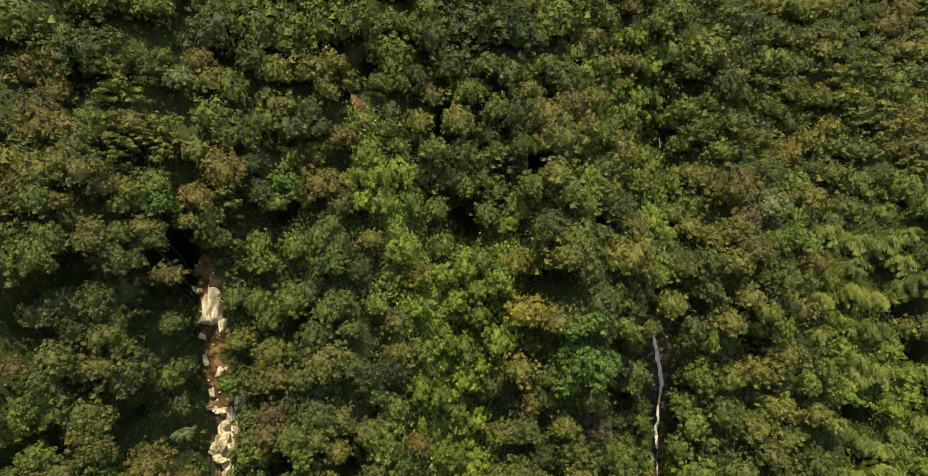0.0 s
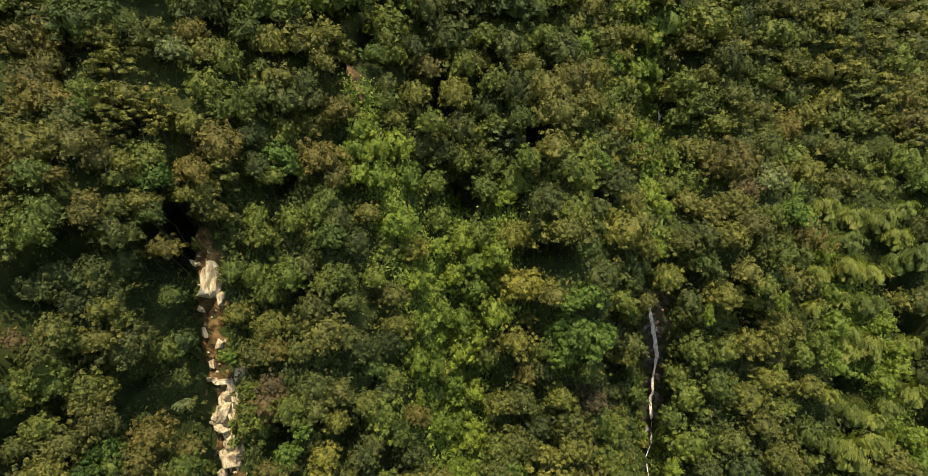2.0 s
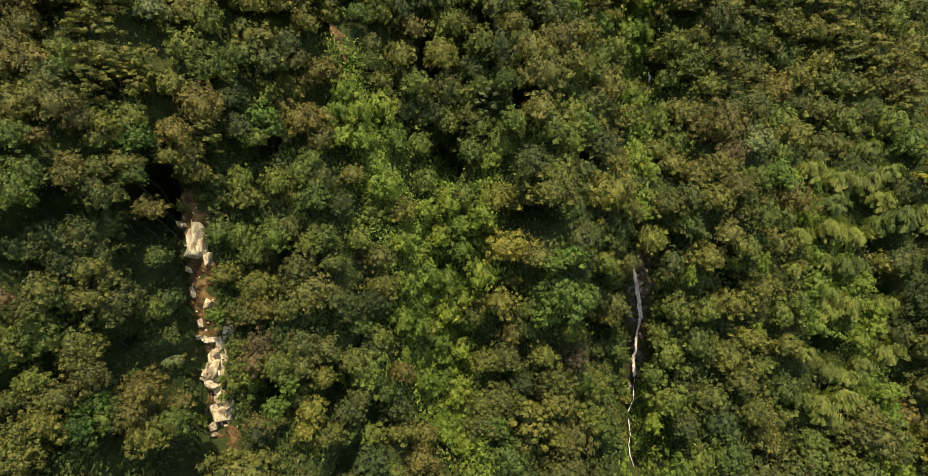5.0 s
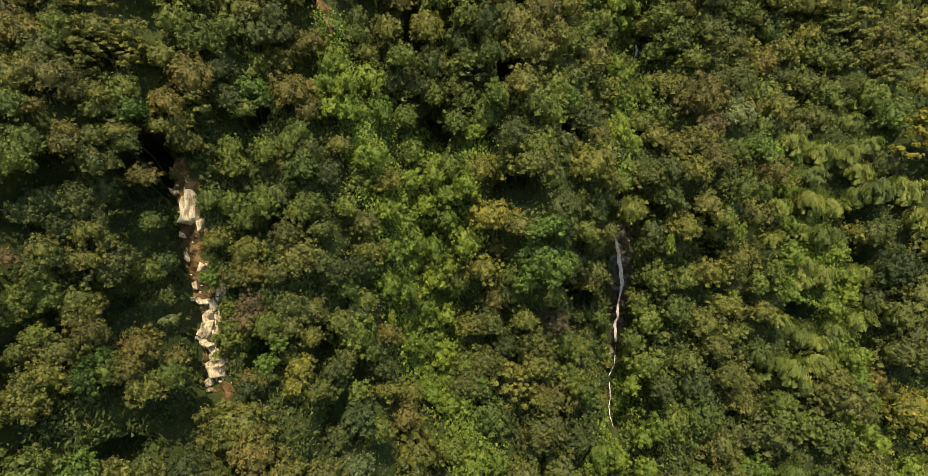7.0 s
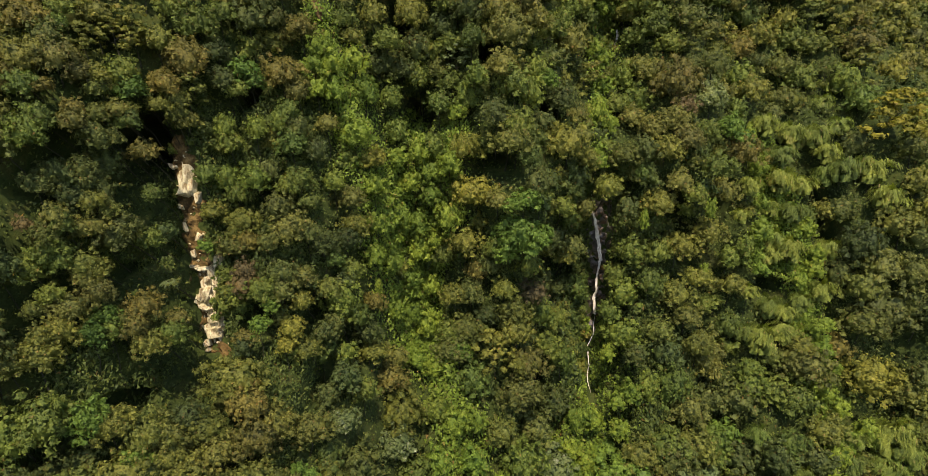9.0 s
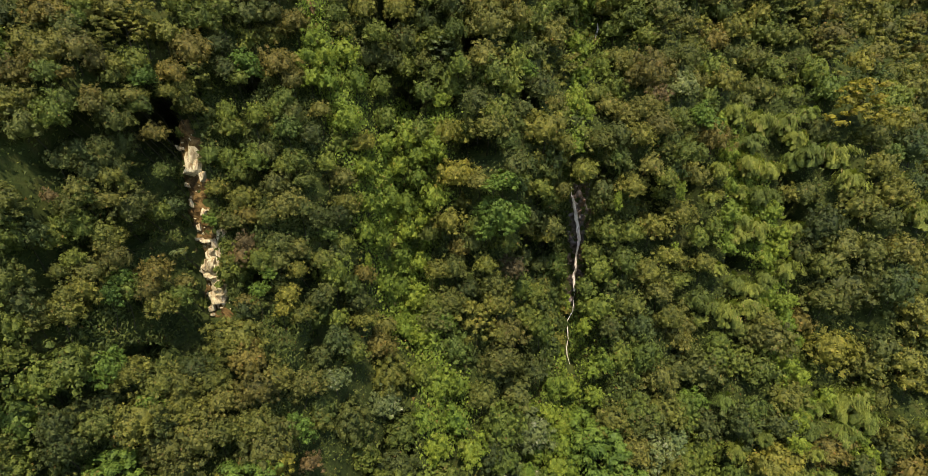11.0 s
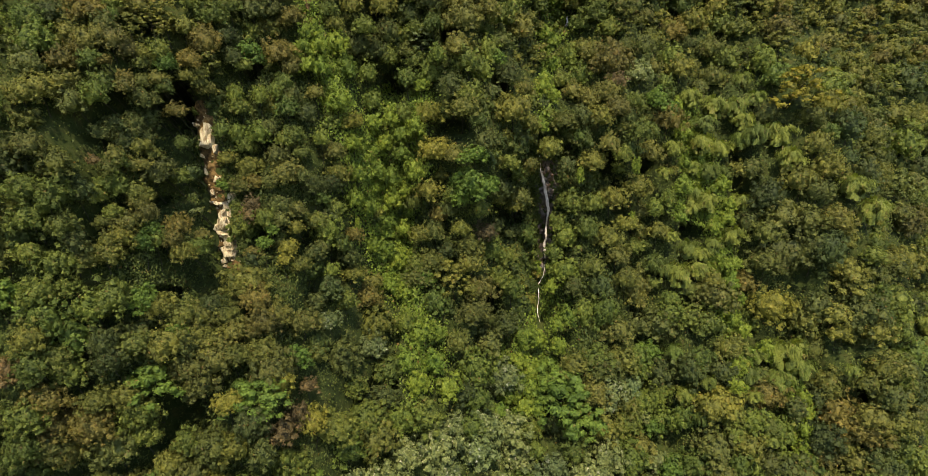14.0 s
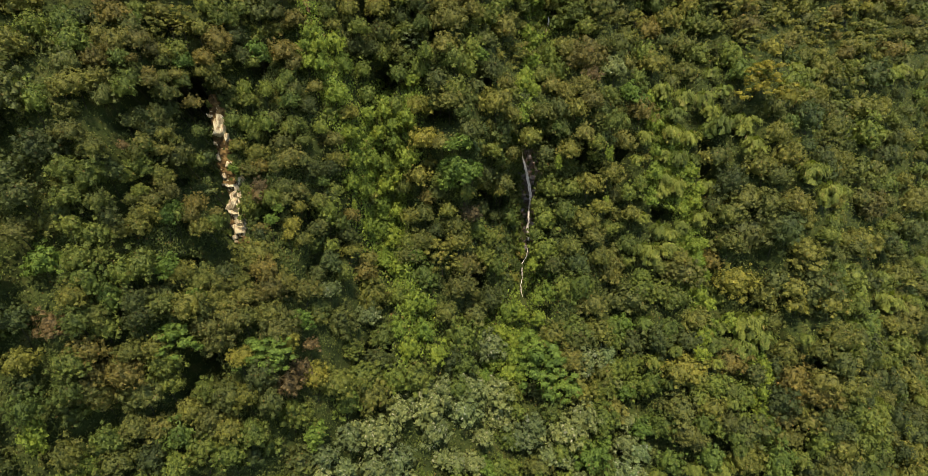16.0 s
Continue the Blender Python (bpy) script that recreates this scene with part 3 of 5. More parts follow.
def fern_mesh(name, seed):
    """A rosette of arching fronds with leaflets on both sides."""
    rng = np.random.default_rng(seed)
    P, A, N = [], [], []
    for k in range(15):
        a = 2 * np.pi * k / 15 + rng.uniform(-0.15, 0.15)
        d, s = np.array((np.cos(a), np.sin(a), 0)), np.array((-np.sin(a), np.cos(a), 0))
        reach = rng.uniform(2.7, 3.6)
        for t in np.linspace(0.12, 1, 20):
            c = d * reach * t + np.array((0, 0, 1.3 * math.sin(t * 2.6) - 0.8 * t * t))
            ll = 0.75 * math.sin(0.35 + 2.6 * t)
            for sg in (-1, 1):
                P.append(c + s * sg * ll * 0.5), A.append(s * sg + d * 0.35 + (0, 0, -0.2)), N.append((0, 0, 1.0))
    P, A, N = np.array(P), np.array(A), np.array(N)
    ln = np.full(len(P), 0.85)
    return leaves_mesh(name, P, A, N, ln, ln * 0.24, LEAF["silver"], 0.1)


def plume_mesh(name, seed, stems=24, along=20):
    """Bamboo tops: arching stems that bow outwards, hung with long slim leaves, over a soft closed mass."""
    rng = np.random.default_rng(seed)
    P, A, N = [], [], []
    for k in range(stems):
        a = 2 * np.pi * (k * 0.618 + rng.uniform(0, 0.1))
        d, side = np.array((np.cos(a), np.sin(a), 0)), np.array((-np.sin(a), np.cos(a), 0))
        reach, rise = rng.uniform(1.6, 4.0), rng.uniform(2.2, 4.6)
        for t in np.linspace(0.15, 1, along):
            c = d * reach * t ** 1.5 + np.array((0, 0, rise * math.sin(t * 2.2) - 1.2))
            for _ in range(5):
                q = rng.normal(0, 1, 3) * np.array((0.26, 0.26, 0.24))
                P.append(c + q - np.array((0, 0, 0.25)))
                A.append(d * 0.7 + side * rng.normal(0, 0.6) + np.array((0, 0, -0.25 - 0.6 * t)))
                N.append(d * 0.4 + rng.normal(0, 0.3, 3) + np.array((0, 0, 0.9)))
    P, A, N = np.array(P), np.array(A), unit(np.array(N))
    ln = rng.uniform(0.45, 0.95, len(P))
    lv, lf = leaf_faces(P, A, N, ln, ln * 0.20, 0.25)
    n = 30
    az, h = rng.uniform(0, 6.28, n), rng.uniform(-0.6, 1, n)
    c = np.stack([np.cos(az) * np.sqrt(1 - h * h) * 2.3, np.sin(az) * np.sqrt(1 - h * h) * 2.3, h * 2.6], 1)
    pv, pf = pads(rng, c * 0.70, rng.uniform(0.6, 0.9, n), 1.1)
    return mesh_from(name, np.concatenate([pv, lv]), np.concatenate([pf, lf + len(pv)]), LEAF["plume"], True)


def crowns(name, seed, mat, number, **named):
    """Four sorts of each crown: the finest for trees near the camera, coarser ones further off."""
    base = {"leaf": 0.36, "leaves": 21, "lobes": 56, "lobe": 0.66, **named}

    def sort(leaf, leaves, lobes, lobe, heart=0.66):
        kw = {**base, "leaf": base["leaf"] * leaf, "leaves": round(base["leaves"] * leaves), "lobes": round(base["lobes"] * lobes), "lobe": base["lobe"] * lobe}
        kw.setdefault("heart", heart)
        return [crown_mesh(name, seed + k, mat, **kw) for k in range(number)]

    return sort(0.82, 1.25, 1.2, 0.93), sort(1, 1, 1, 1), sort(1.2, 0.80, 0.74, 1.12, 0.72), sort(1.4, 0.66, 0.60, 1.24, 0.74)


# kind: name, crowns, trunk meshes, label, category
STUBS = [trunk_mesh("trunk", 7, 2.2, 0.15, 0)]
TRUNKS = [trunk_mesh("trunk", s, 2.0, 0.13, 4) for s in (1, 2, 3)]
CULMS = [culm_mesh("culm", s) for s in range(3)]
FINE = {"lobes": 64, "leaves": 19, "lobe": 0.58, "leaf": 0.32}
SHRUB = {"lobes": 16, "leaves": 34, "lobe": 1.2, "leaf": 0.62, "size": (3.2, 3.2, 3.3)}
KINDS = {
    "G": ("broadleaf_tree", crowns("crown", 10, LEAF["mid"], 5), TRUNKS, "mid-green broadleaf forest tree with a rounded crown", "tree"),
    "A": ("tall_broadleaf_tree", crowns("crown", 15, LEAF["fresh"], 4, size=(3.2, 3.2, 3.9), lobe=0.62, ragged=0.27), TRUNKS, "fresh green forest tree with a tall full crown", "tree"),
    "E": ("olive_green_tree", crowns("crown", 35, LEAF["moss"], 5, size=(3.5, 3.5, 3.0), **FINE), TRUNKS, "olive-green forest tree with fine foliage", "tree"),
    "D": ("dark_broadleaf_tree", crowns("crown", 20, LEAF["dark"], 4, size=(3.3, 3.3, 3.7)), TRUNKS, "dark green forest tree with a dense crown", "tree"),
    "O": ("bronze_tree", crowns("crown", 30, LEAF["olive"], 5, size=(3.5, 3.5, 3.1), **FINE), TRUNKS, "olive-bronze forest tree with small leaves", "tree"),
    "B": ("bright_green_tree", crowns("crown", 40, LEAF["bright"], 3, size=(3.4, 3.4, 3.2), lobes=44, lobe=0.74, leaf=0.46, leaves=26, flat=0.6, ragged=0.25, heart=0.6), TRUNKS, "bright green large-leaved pioneer tree", "tree"),
    "W": ("golden_dome_tree", crowns("crown", 57, LEAF["amber"], 1, size=(3.5, 3.5, 2.5), lobes=52, lobe=0.70, leaves=30, layers=3, low=-0.3), TRUNKS, "golden-yellow broad-domed tree standing over its green neighbours", "tree"),
    "N": ("spreading_tree", crowns("crown", 45, LEAF["bright"], 2, size=(3.8, 3.8, 1.9), lobes=60, lobe=0.80, leaves=30, layers=3, low=-0.3), TRUNKS, "bright green tree with a flat spreading crown", "tree"),
    "Y": ("golden_tree", crowns("crown", 50, LEAF["gold"], 3, size=(3.6, 3.6, 2.9), **FINE), TRUNKS, "yellow-olive flowering forest tree with a domed crown", "tree"),
    "S": ("silver_leaved_tree", crowns("crown", 60, LEAF["silver"], 3, size=(3.5, 3.5, 3.0), lobes=50, leaf=0.40), TRUNKS, "tree with silvery grey-green leaves", "tree"),
    "C": ("layered_tree", crowns("crown", 70, LEAF["moss"], 4, size=(3.7, 3.7, 2.4), lobes=56, leaves=26, layers=3, droop=0.2), TRUNKS, "green tree with flat layered branches", "tree"),
    "L": ("pale_layered_tree", crowns("crown", 80, LEAF["silver"], 1, size=(3.8, 3.8, 3.2), lobes=40, layers=3, droop=0.1), TRUNKS, "pale tree with three flat whitish tiers", "tree"),
    "Q": ("russet_tree", crowns("crown", 150, LEAF["russet"], 4, size=(3.5, 3.5, 3.1), **FINE), TRUNKS, "brownish forest tree with small russet-olive leaves", "tree"),
    "T": ("umbrella_tree", crowns("crown", 170, LEAF["moss"], 1, size=(3.5, 3.5, 1.6), lobes=30, layers=2, low=0.0, droop=0.2), [trunk_mesh("trunk", 9, 2.6, 0.11, 8)], "slender green tree with an open umbrella crown", "tree"),
    "R": ("dry_tree", crowns("crown", 90, LEAF["dry"], 2, size=(3.3, 3.3, 3.0), lobes=46, lobe=0.60, leaf=0.32, ragged=0.25, heart=0.6), TRUNKS, "reddish-brown tree with dry leaves", "tree"),
    "P": ("bamboo_clump", ([plume_mesh("foliage", 100 + k) for k in range(5)],) * 4, CULMS, "feathery yellow-green clump of arching bamboo", "bamboo"),
    "V": ("vine_draped_trunk", crowns("vine_curtain", 110, LEAF["vine"], 2, size=(2.4, 2.4, 5.6), lobes=44, lobe=0.8, droop=1.2, low=-0.9, flat=1.2), TRUNKS, "trunk wrapped in hanging yellow-green climbers", "vine"),
    "F": ("tree_fern", ([fern_mesh("fronds", s) for s in range(2)],) * 4, STUBS, "pale tree fern with a rosette of arching fronds", "tree fern"),
    "M": ("climber_mound", crowns("foliage", 120, LEAF["vine"], 4, size=(3.2, 3.2, 3.6), lobes=26, leaves=36, lobe=0.85, leaf=0.42, droop=0.8, low=-0.7, ragged=0.28, jitter=0.7), STUBS, "low mound of yellow-green climbers over shrubs", "vine"),
    "H": ("understorey_shrub", crowns("foliage", 130, LEAF["under"], 3, **SHRUB), STUBS, "dark green understorey shrub on the steep slope", "shrub"),
    "K": ("leafy_shrub", crowns("foliage", 140, LEAF["mid"], 3, **SHRUB), STUBS, "green leafy shrub between the forest trees", "shrub"),
    "U": ("olive_shrub", crowns("foliage", 160, LEAF["moss"], 3, **SHRUB), STUBS, "olive-green shrub filling a gap in the forest", "shrub"),
}
# by the camera's path; distance from it picks a tree's crown sort
NEAR_CAMERA = np.array((5.0, -5.0, 100.0))
placed = []
count = {}


def plant(kind, x, z, r, sink=0.5, floor=False):
    """A tree whose crown, r metres in radius, stands at x and height z in the forest's face."""
    name, sorts, trunks, label, category = KINDS[kind]
    n = count.get(kind, 0)
    count[kind] = n + 1
    y = float(hill(x, z)) - sink * r if floor else float(crown_level(x, z)) + sink * r
    away = float(np.linalg.norm(np.array((x, y, z)) - NEAR_CAMERA)) / (r / 3.0)
    tops = sorts[int(np.searchsorted((72, 112, 150), away))]
    zs = np.arange(z - 6.0, z - 1.9, 0.4)
    inside = np.nonzero(hill(np.full(len(zs), x), zs) < y)[0]
    foot = zs[inside[-1]] if len(inside) else zs[0]
    back = max(0.0, min(float(hill(x, foot)) + 0.2 - y, 1.1 * (z - foot)))
    tall, lean = math.hypot(back, z - foot), math.atan2(back, z - foot)
    root = tagged(new(name), label, category, category + " on the mountainside")
    root.matrix_basis = pose(x, y + back, foot, math.degrees(lean))
    s = r / 3.5
    stem = part("culm" if kind == "P" else "trunk", trunks[n % len(trunks)], root)
    stem.scale = (0.8 * max(s, 0.5), 0.8 * max(s, 0.5), tall / 6.0)
    top = part(tops[n % len(tops)].name.split(".")[0], tops[n % len(tops)], root)
    top.matrix_basis = pose(0, 0, tall, -math.degrees(lean)) @ pose(0, 0, 0, 0, 0, (n * 137.5) % 360) @ Matrix.Diagonal((s, s, s * (0.9 + 0.2 * ((n * 7) % 5) / 4), 1))
    if not floor:
        placed.append((x, z, r))


# ---- trees that stand out: x, height of the crown, radius ----
for tree in (
    (-43, 102, 1.5), (-30.1, 110.4, 2.5), (-31.8, 106.2, 2.4), (-27.9, 101.7, 2.2), (-33.3, 102.7, 2.3), (-30.7, 100.1, 3.1),
    (-42.7, 93.5, 1.8), (-36.2, 94.1, 2), (-25.3, 91, 1.6), (-40.7, 90, 1.7), (-35.2, 88.5, 1.9), (-26, 83.7, 1.9),
    (-18.7, 87.5, 1.8), (-17.9, 83, 2.4), (-12.6, 111.4, 2.4), (-13.9, 108.3, 2), (-11.6, 108.7, 2.4), (0, 107.3, 2.9),
    (-12.1, 101.1, 2.3), (0, 91.3, 2.6), (4.3, 112.7, 3), (15.2, 112.9, 2.7), (6.3, 104.3, 2.9), (6.3, 97.2, 2.6),
    (10.1, 98.3, 2.2), (6.3, 90.1, 2.9), (4.1, 86.5, 2.5), (18, 90.1, 3.5), (52.4, 105.7, 3.9), (56.1, 100.4, 4.8),
):
    plant("G", *tree, 0.3)
for tree in (
    (51.5, 97.7, 3.1), (73.7, 107.5, 3.6), (85.7, 103.5, 4.4), (58.5, 96.5, 3.3), (100.8, 96.7, 4.4), (97.9, 87.5, 4.5),
    (43.7, 83.4, 2.8), (18.3, 83.5, 2.9), (20.3, 78.4, 2.1), (-38.6, 78.2, 1.7), (-33.1, 79, 1.5), (-33.2, 73.6, 1.7),
    (-39.6, 75.6, 2), (-41.2, 73.8, 1.9), (-38.6, 74.4, 1.4), (-39.2, 71, 1.6), (-29.5, 62.7, 1.8), (-24.9, 76.6, 1.7),
    (-16.3, 78.1, 2.2), (-17.6, 77.7, 1.9), (-11.9, 65.8, 1.8), (-20.2, 65.3, 2), (-8.9, 56.3, 2.3), (-9.9, 63, 2.1),
    (14.6, 61.6, 2.4), (27.8, 67.3, 2.6), (27.1, 43.6, 2.7), (25.5, 39.6, 3.2), (5.9, 46.4, 2.4), (50.8, 54.5, 2.9),
):
    plant("G", *tree, 0.3)
for tree in (
    (45.2, 54.3, 4.1), (42.2, 49.2, 2.9), (49.2, 48.3, 3.2), (40.5, 42, 2.5), (67.7, 38.2, 2.9), (-46, 68.4, 1.8),
    (-43.6, 65.9, 2.5), (-44.4, 63.1, 2.3), (-42.5, 62.5, 2.1), (-37, 59.9, 3), (-44, 54.3, 2.8), (-41.5, 51.6, 2.5),
    (-7.6, 46.1, 2.3), (-5.3, 31.8, 2.5), (0.5, 30.2, 3.4), (-3.1, 26.5, 4), (7.9, 21.8, 4.2), (-28.1, 36.4, 2.3),
    (-44.6, 47.8, 2.8), (-34.2, 43.1, 3.1), (-33.8, 39.3, 2.5), (-45.2, 43.6, 2.4), (10, 38.7, 3.3), (76, 26.1, 4.2),
    (79.7, 25.6, 3.7), (49.7, 20.7, 4), (57.1, 5.2, 4), (41.8, 6.5, 3.3), (31.7, 8.6, 3.4), (126.4, -2.9, 5.9),
):
    plant("G", *tree, 0.3)
for tree in (
    (-52.5, 99.5, 2.7), (-46.8, 76.7, 2.4), (-44.8, 75.1, 3), (-46.4, 72.8, 2.5), (-54.2, 113.3, 3.8), (-45.5, 109.9, 4.1),
    (-29.1, 114.6, 4.9), (-17.7, 117.1, 3.8), (-12.4, 113.8, 3.6), (18.7, 122.5, 5.2), (58.6, 119.5, 6.1), (50.2, 127.9, 4.8),
):
    plant("G", *tree, 0.3)
for tree in (
    (-51.5, 108.8, 2.1), (-33.7, 107.3, 2.3), (-20.8, 106.5, 2.2), (-25.8, 104.1, 2.3), (-21.1, 101, 1.9), (-40.2, 101.4, 2.1),
    (-43.2, 96.8, 1.8), (-44, 96.2, 2.1), (-36.1, 89.9, 1.6), (-30.4, 87.4, 1.5), (-13.5, 85.3, 1.9), (11.4, 107.8, 2.3),
    (15.6, 103.3, 3.3), (16.5, 99.2, 4.6), (22.4, 101.3, 3), (16.1, 93.4, 3.8), (32, 96.7, 4.3), (30.2, 114.7, 3.1),
    (54.2, 115.2, 4.2), (97, 109.8, 4), (132.7, 107.3, 4.3), (53.5, 90.2, 3.7), (32, 82.9, 2.5), (46.5, 81.3, 3.1),
    (50.2, 79.5, 3.4), (54.4, 80.9, 3.6), (55.6, 82.2, 3), (-38.8, 79.2, 1.7), (-37, 77.1, 1.8), (-35.4, 75.4, 2.9),
):
    plant("O", *tree, 0.3)
for tree in (
    (-37, 71.8, 1.6), (-37.7, 69.2, 2), (-39, 67.2, 1.6), (-25, 70.1, 2.1), (-18.8, 75.2, 2.1), (-17.3, 72.2, 3.2),
    (-15.1, 71.3, 1.9), (-19.6, 71.1, 1.6), (-10.1, 73.8, 2.4), (-18, 66.6, 2.3), (-15.5, 65.5, 2.1), (-17.8, 64.5, 2),
    (-4.1, 44.1, 2.6), (14.7, 71.1, 2.4), (13, 57.8, 2.5), (31, 57.3, 3.3), (9.9, 53.2, 2.8), (33.4, 66, 1.7),
    (53.7, 70, 3.1), (66.8, 65.6, 3.4), (56.8, 42, 3.4), (62.2, 31.2, 4), (-27.8, 53.4, 2.5), (-22.3, 50.2, 2.5),
    (-25, 47.2, 3.6), (-28.4, 47.1, 2.8), (-26.9, 44, 2.8), (-16.4, 50.8, 2.5), (-13.3, 47.5, 2.9), (-16.1, 44.2, 3.9),
):
    plant("O", *tree, 0.3)
for tree in (
    (-37, 39.1, 3.5), (-44.1, 42.3, 2.9), (-42.5, 39.8, 2.5), (6.1, 43.8, 2.9), (19.3, 36.2, 3.7), (22.2, 27.4, 3.9),
    (55.4, 25, 4.1), (61.5, 33.7, 4.3), (82.1, 31.7, 5.3), (47.1, 15.6, 3.9), (76.4, 3.4, 4.9), (60.1, -0.4, 4.3),
    (102.8, 39.9, 6.2), (113.6, -3.1, 4.3), (116.7, 48.7, 4.4), (103.1, 49.9, 5.5), (-47.7, 96.8, 2.8), (-50, 93, 2.6),
    (-45.9, 90.3, 2.2), (-44.5, 87.4, 2.7), (-46.9, 82.5, 2.5), (-23.5, 109.7, 3.7),
):
    plant("O", *tree, 0.3)
for tree in (
    (-44.2, 108.3, 2.5), (-39.7, 109.9, 1.9), (-27.3, 109, 2.5), (-20.4, 110.9, 2.5), (-34, 98, 2.2), (-38.2, 94.1, 1.8),
    (-37.9, 92.5, 1.4), (-31.6, 90.3, 1.8), (-32.8, 89.9, 1.5), (-37.3, 89.6, 1.6), (-35, 89.7, 1.3), (-31.4, 88.6, 1.6),
    (-7.8, 102.1, 2.5), (-11.2, 98.4, 2.3), (-1, 102.2, 3.6), (3.2, 108, 2.7), (39.9, 115.9, 3.3), (34.4, 99.1, 2.6),
    (49.6, 103.2, 3.6), (62.2, 117.8, 3.9), (87.3, 110.9, 4.6), (106.4, 109.8, 4), (99.2, 102.1, 4), (61.3, 103, 3.7),
    (90.2, 98.2, 4.7), (105.1, 96, 4.3), (51.3, 91.2, 3.4), (80.7, 85.6, 4.2), (94.1, 90.3, 4.2), (92.5, 82.2, 4.1),
):
    plant("E", *tree, 0.3)
for tree in (
    (16.6, 81, 3.6), (28.4, 79.3, 4.6), (33.2, 75.4, 2.4), (42.7, 74.9, 3.2), (51.7, 75.8, 3.5), (-39.6, 77.7, 2),
    (-36.8, 79.9, 1.7), (-35.9, 78.4, 1.4), (-37.2, 73.4, 1.8), (-36.3, 72.2, 1.9), (-40.3, 69.8, 1.5), (-37.9, 67.3, 2.2),
    (-33.9, 66.1, 1.2), (-31.1, 62.6, 2.2), (-27.9, 74.9, 1.6), (-14.7, 75.1, 1.6), (-9.3, 69.6, 2.4), (-15.2, 62.5, 1.6),
    (-12.4, 62.2, 2), (-14.2, 56.3, 1.8), (-6.7, 49.3, 2.4), (8.8, 62.4, 2.9), (5.1, 58.9, 2.2), (29.8, 55.4, 2.2),
    (6.9, 52.5, 2.5), (17.5, 50.4, 3.1), (10.8, 46, 2.8), (18.5, 46.6, 3.4), (50.1, 65.4, 3.6), (55.8, 55.3, 3.7),
):
    plant("E", *tree, 0.3)
for tree in (
    (54.1, 45.7, 4.4), (50.3, 39.7, 3.1), (58.8, 36.9, 3.1), (69.1, 46.1, 3), (75.9, 32.5, 2.9), (82, 35.3, 3.2),
    (95, 59.4, 3.2), (-29.6, 54.6, 2.6), (-24.8, 52.5, 2.7), (-27.2, 51.3, 2.5), (-41.6, 65.4, 2.4), (-39.3, 65.5, 2.7),
    (-44.5, 58.1, 2.4), (-42.6, 54.3, 2.5), (-32.2, 57.1, 2.3), (-34, 53.5, 2.4), (-31.3, 51.8, 3.4), (-34.9, 46.7, 2.1),
    (-26, 49.7, 2.9), (-22.1, 47.2, 2.4), (-22.4, 56, 3.6), (-18, 46.9, 2.9), (-0.9, 22.1, 4.6), (-37.7, 47.4, 2.3),
    (-24.7, 35.2, 3.7), (8.7, 46.9, 3.4), (15.3, 31.5, 2.9), (43.4, 21, 3.5), (84.2, 21.7, 4.1), (56.6, 18.5, 4.4),
):
    plant("E", *tree, 0.3)
for tree in (
    (56, 9.9, 4.4), (85, 3.1, 3.9), (49.5, 8.8, 4.1), (97.1, 39.2, 4.6), (106.5, 24.6, 5.4), (112.3, 28.5, 4.2),
    (121.6, 25.2, 4.1), (117.9, 36.7, 3.8), (150, 30.2, 6.2), (107.9, 18.8, 3.8), (110.4, 12.2, 4.5), (122.1, 17.4, 5),
    (123, 5.6, 5), (148.5, 81.2, 5.8), (121.7, 76.2, 4.6), (166.2, 67.6, 6), (114.4, 73.7, 4), (113.5, 67, 3.9),
    (115.7, 61.5, 4.7), (108.8, 58.2, 4.7), (155.5, 48.3, 6.6), (109.1, 48.6, 4.4), (97.6, 46.1, 4.3), (-47.6, 89.7, 3.1),
    (-48.9, 89.3, 2.4), (-44.8, 79.5, 3), (-43.8, 70.9, 2.6),
):
    plant("E", *tree, 0.3)
for tree in (
    (-50.9, 107.5, 3.2), (-48.1, 105, 2), (-48.9, 102.7, 2.7), (-46, 100.7, 2.9), (-35.8, 109.9, 2), (-41.5, 96.4, 2.9),
    (-39.5, 94.5, 1.9), (-45.2, 95, 1.8), (-41.2, 93.3, 1.2), (-31.2, 95.4, 3.4), (-32.7, 92.5, 2.5), (-19.9, 92.9, 3.2),
    (-17.6, 90.4, 2.1), (-38.9, 90.6, 1.5), (-38.7, 89.3, 1.8), (-33.8, 84.4, 1.9), (20.4, 105.5, 3.8), (17.6, 103.9, 3.2),
    (115.9, 96.1, 4.5), (56.8, 88.4, 5.6), (56.3, 78.1, 3.5), (72.6, 73.5, 4.4), (-36.2, 69.9, 2.1), (-32.5, 66.5, 2.2),
    (-32.8, 65.1, 2.1), (-29.4, 64.1, 1.4), (-23, 70.9, 1.8), (11, 56.8, 2.2), (91.9, 33.1, 3.5), (-6.8, 56.6, 1.9),
):
    plant("Q", *tree, 0.3)
for tree in (
    (-21.6, 60.2, 1.5), (-18.7, 50.4, 3.2), (-20.1, 53.6, 3), (-4.8, 42.6, 3.5), (-43.5, 48.9, 2.8), (-42.8, 44.3, 2.7),
    (-38.9, 43.9, 3.4), (20.8, 40.5, 3.4), (94.3, 9.2, 5.2), (111.3, 5.8, 5.9), (114.4, 4.3, 5.7), (106.7, -2.1, 5.1),
    (161.7, 37.6, 5.7), (-47.6, 93.5, 2.6),
):
    plant("Q", *tree, 0.3)
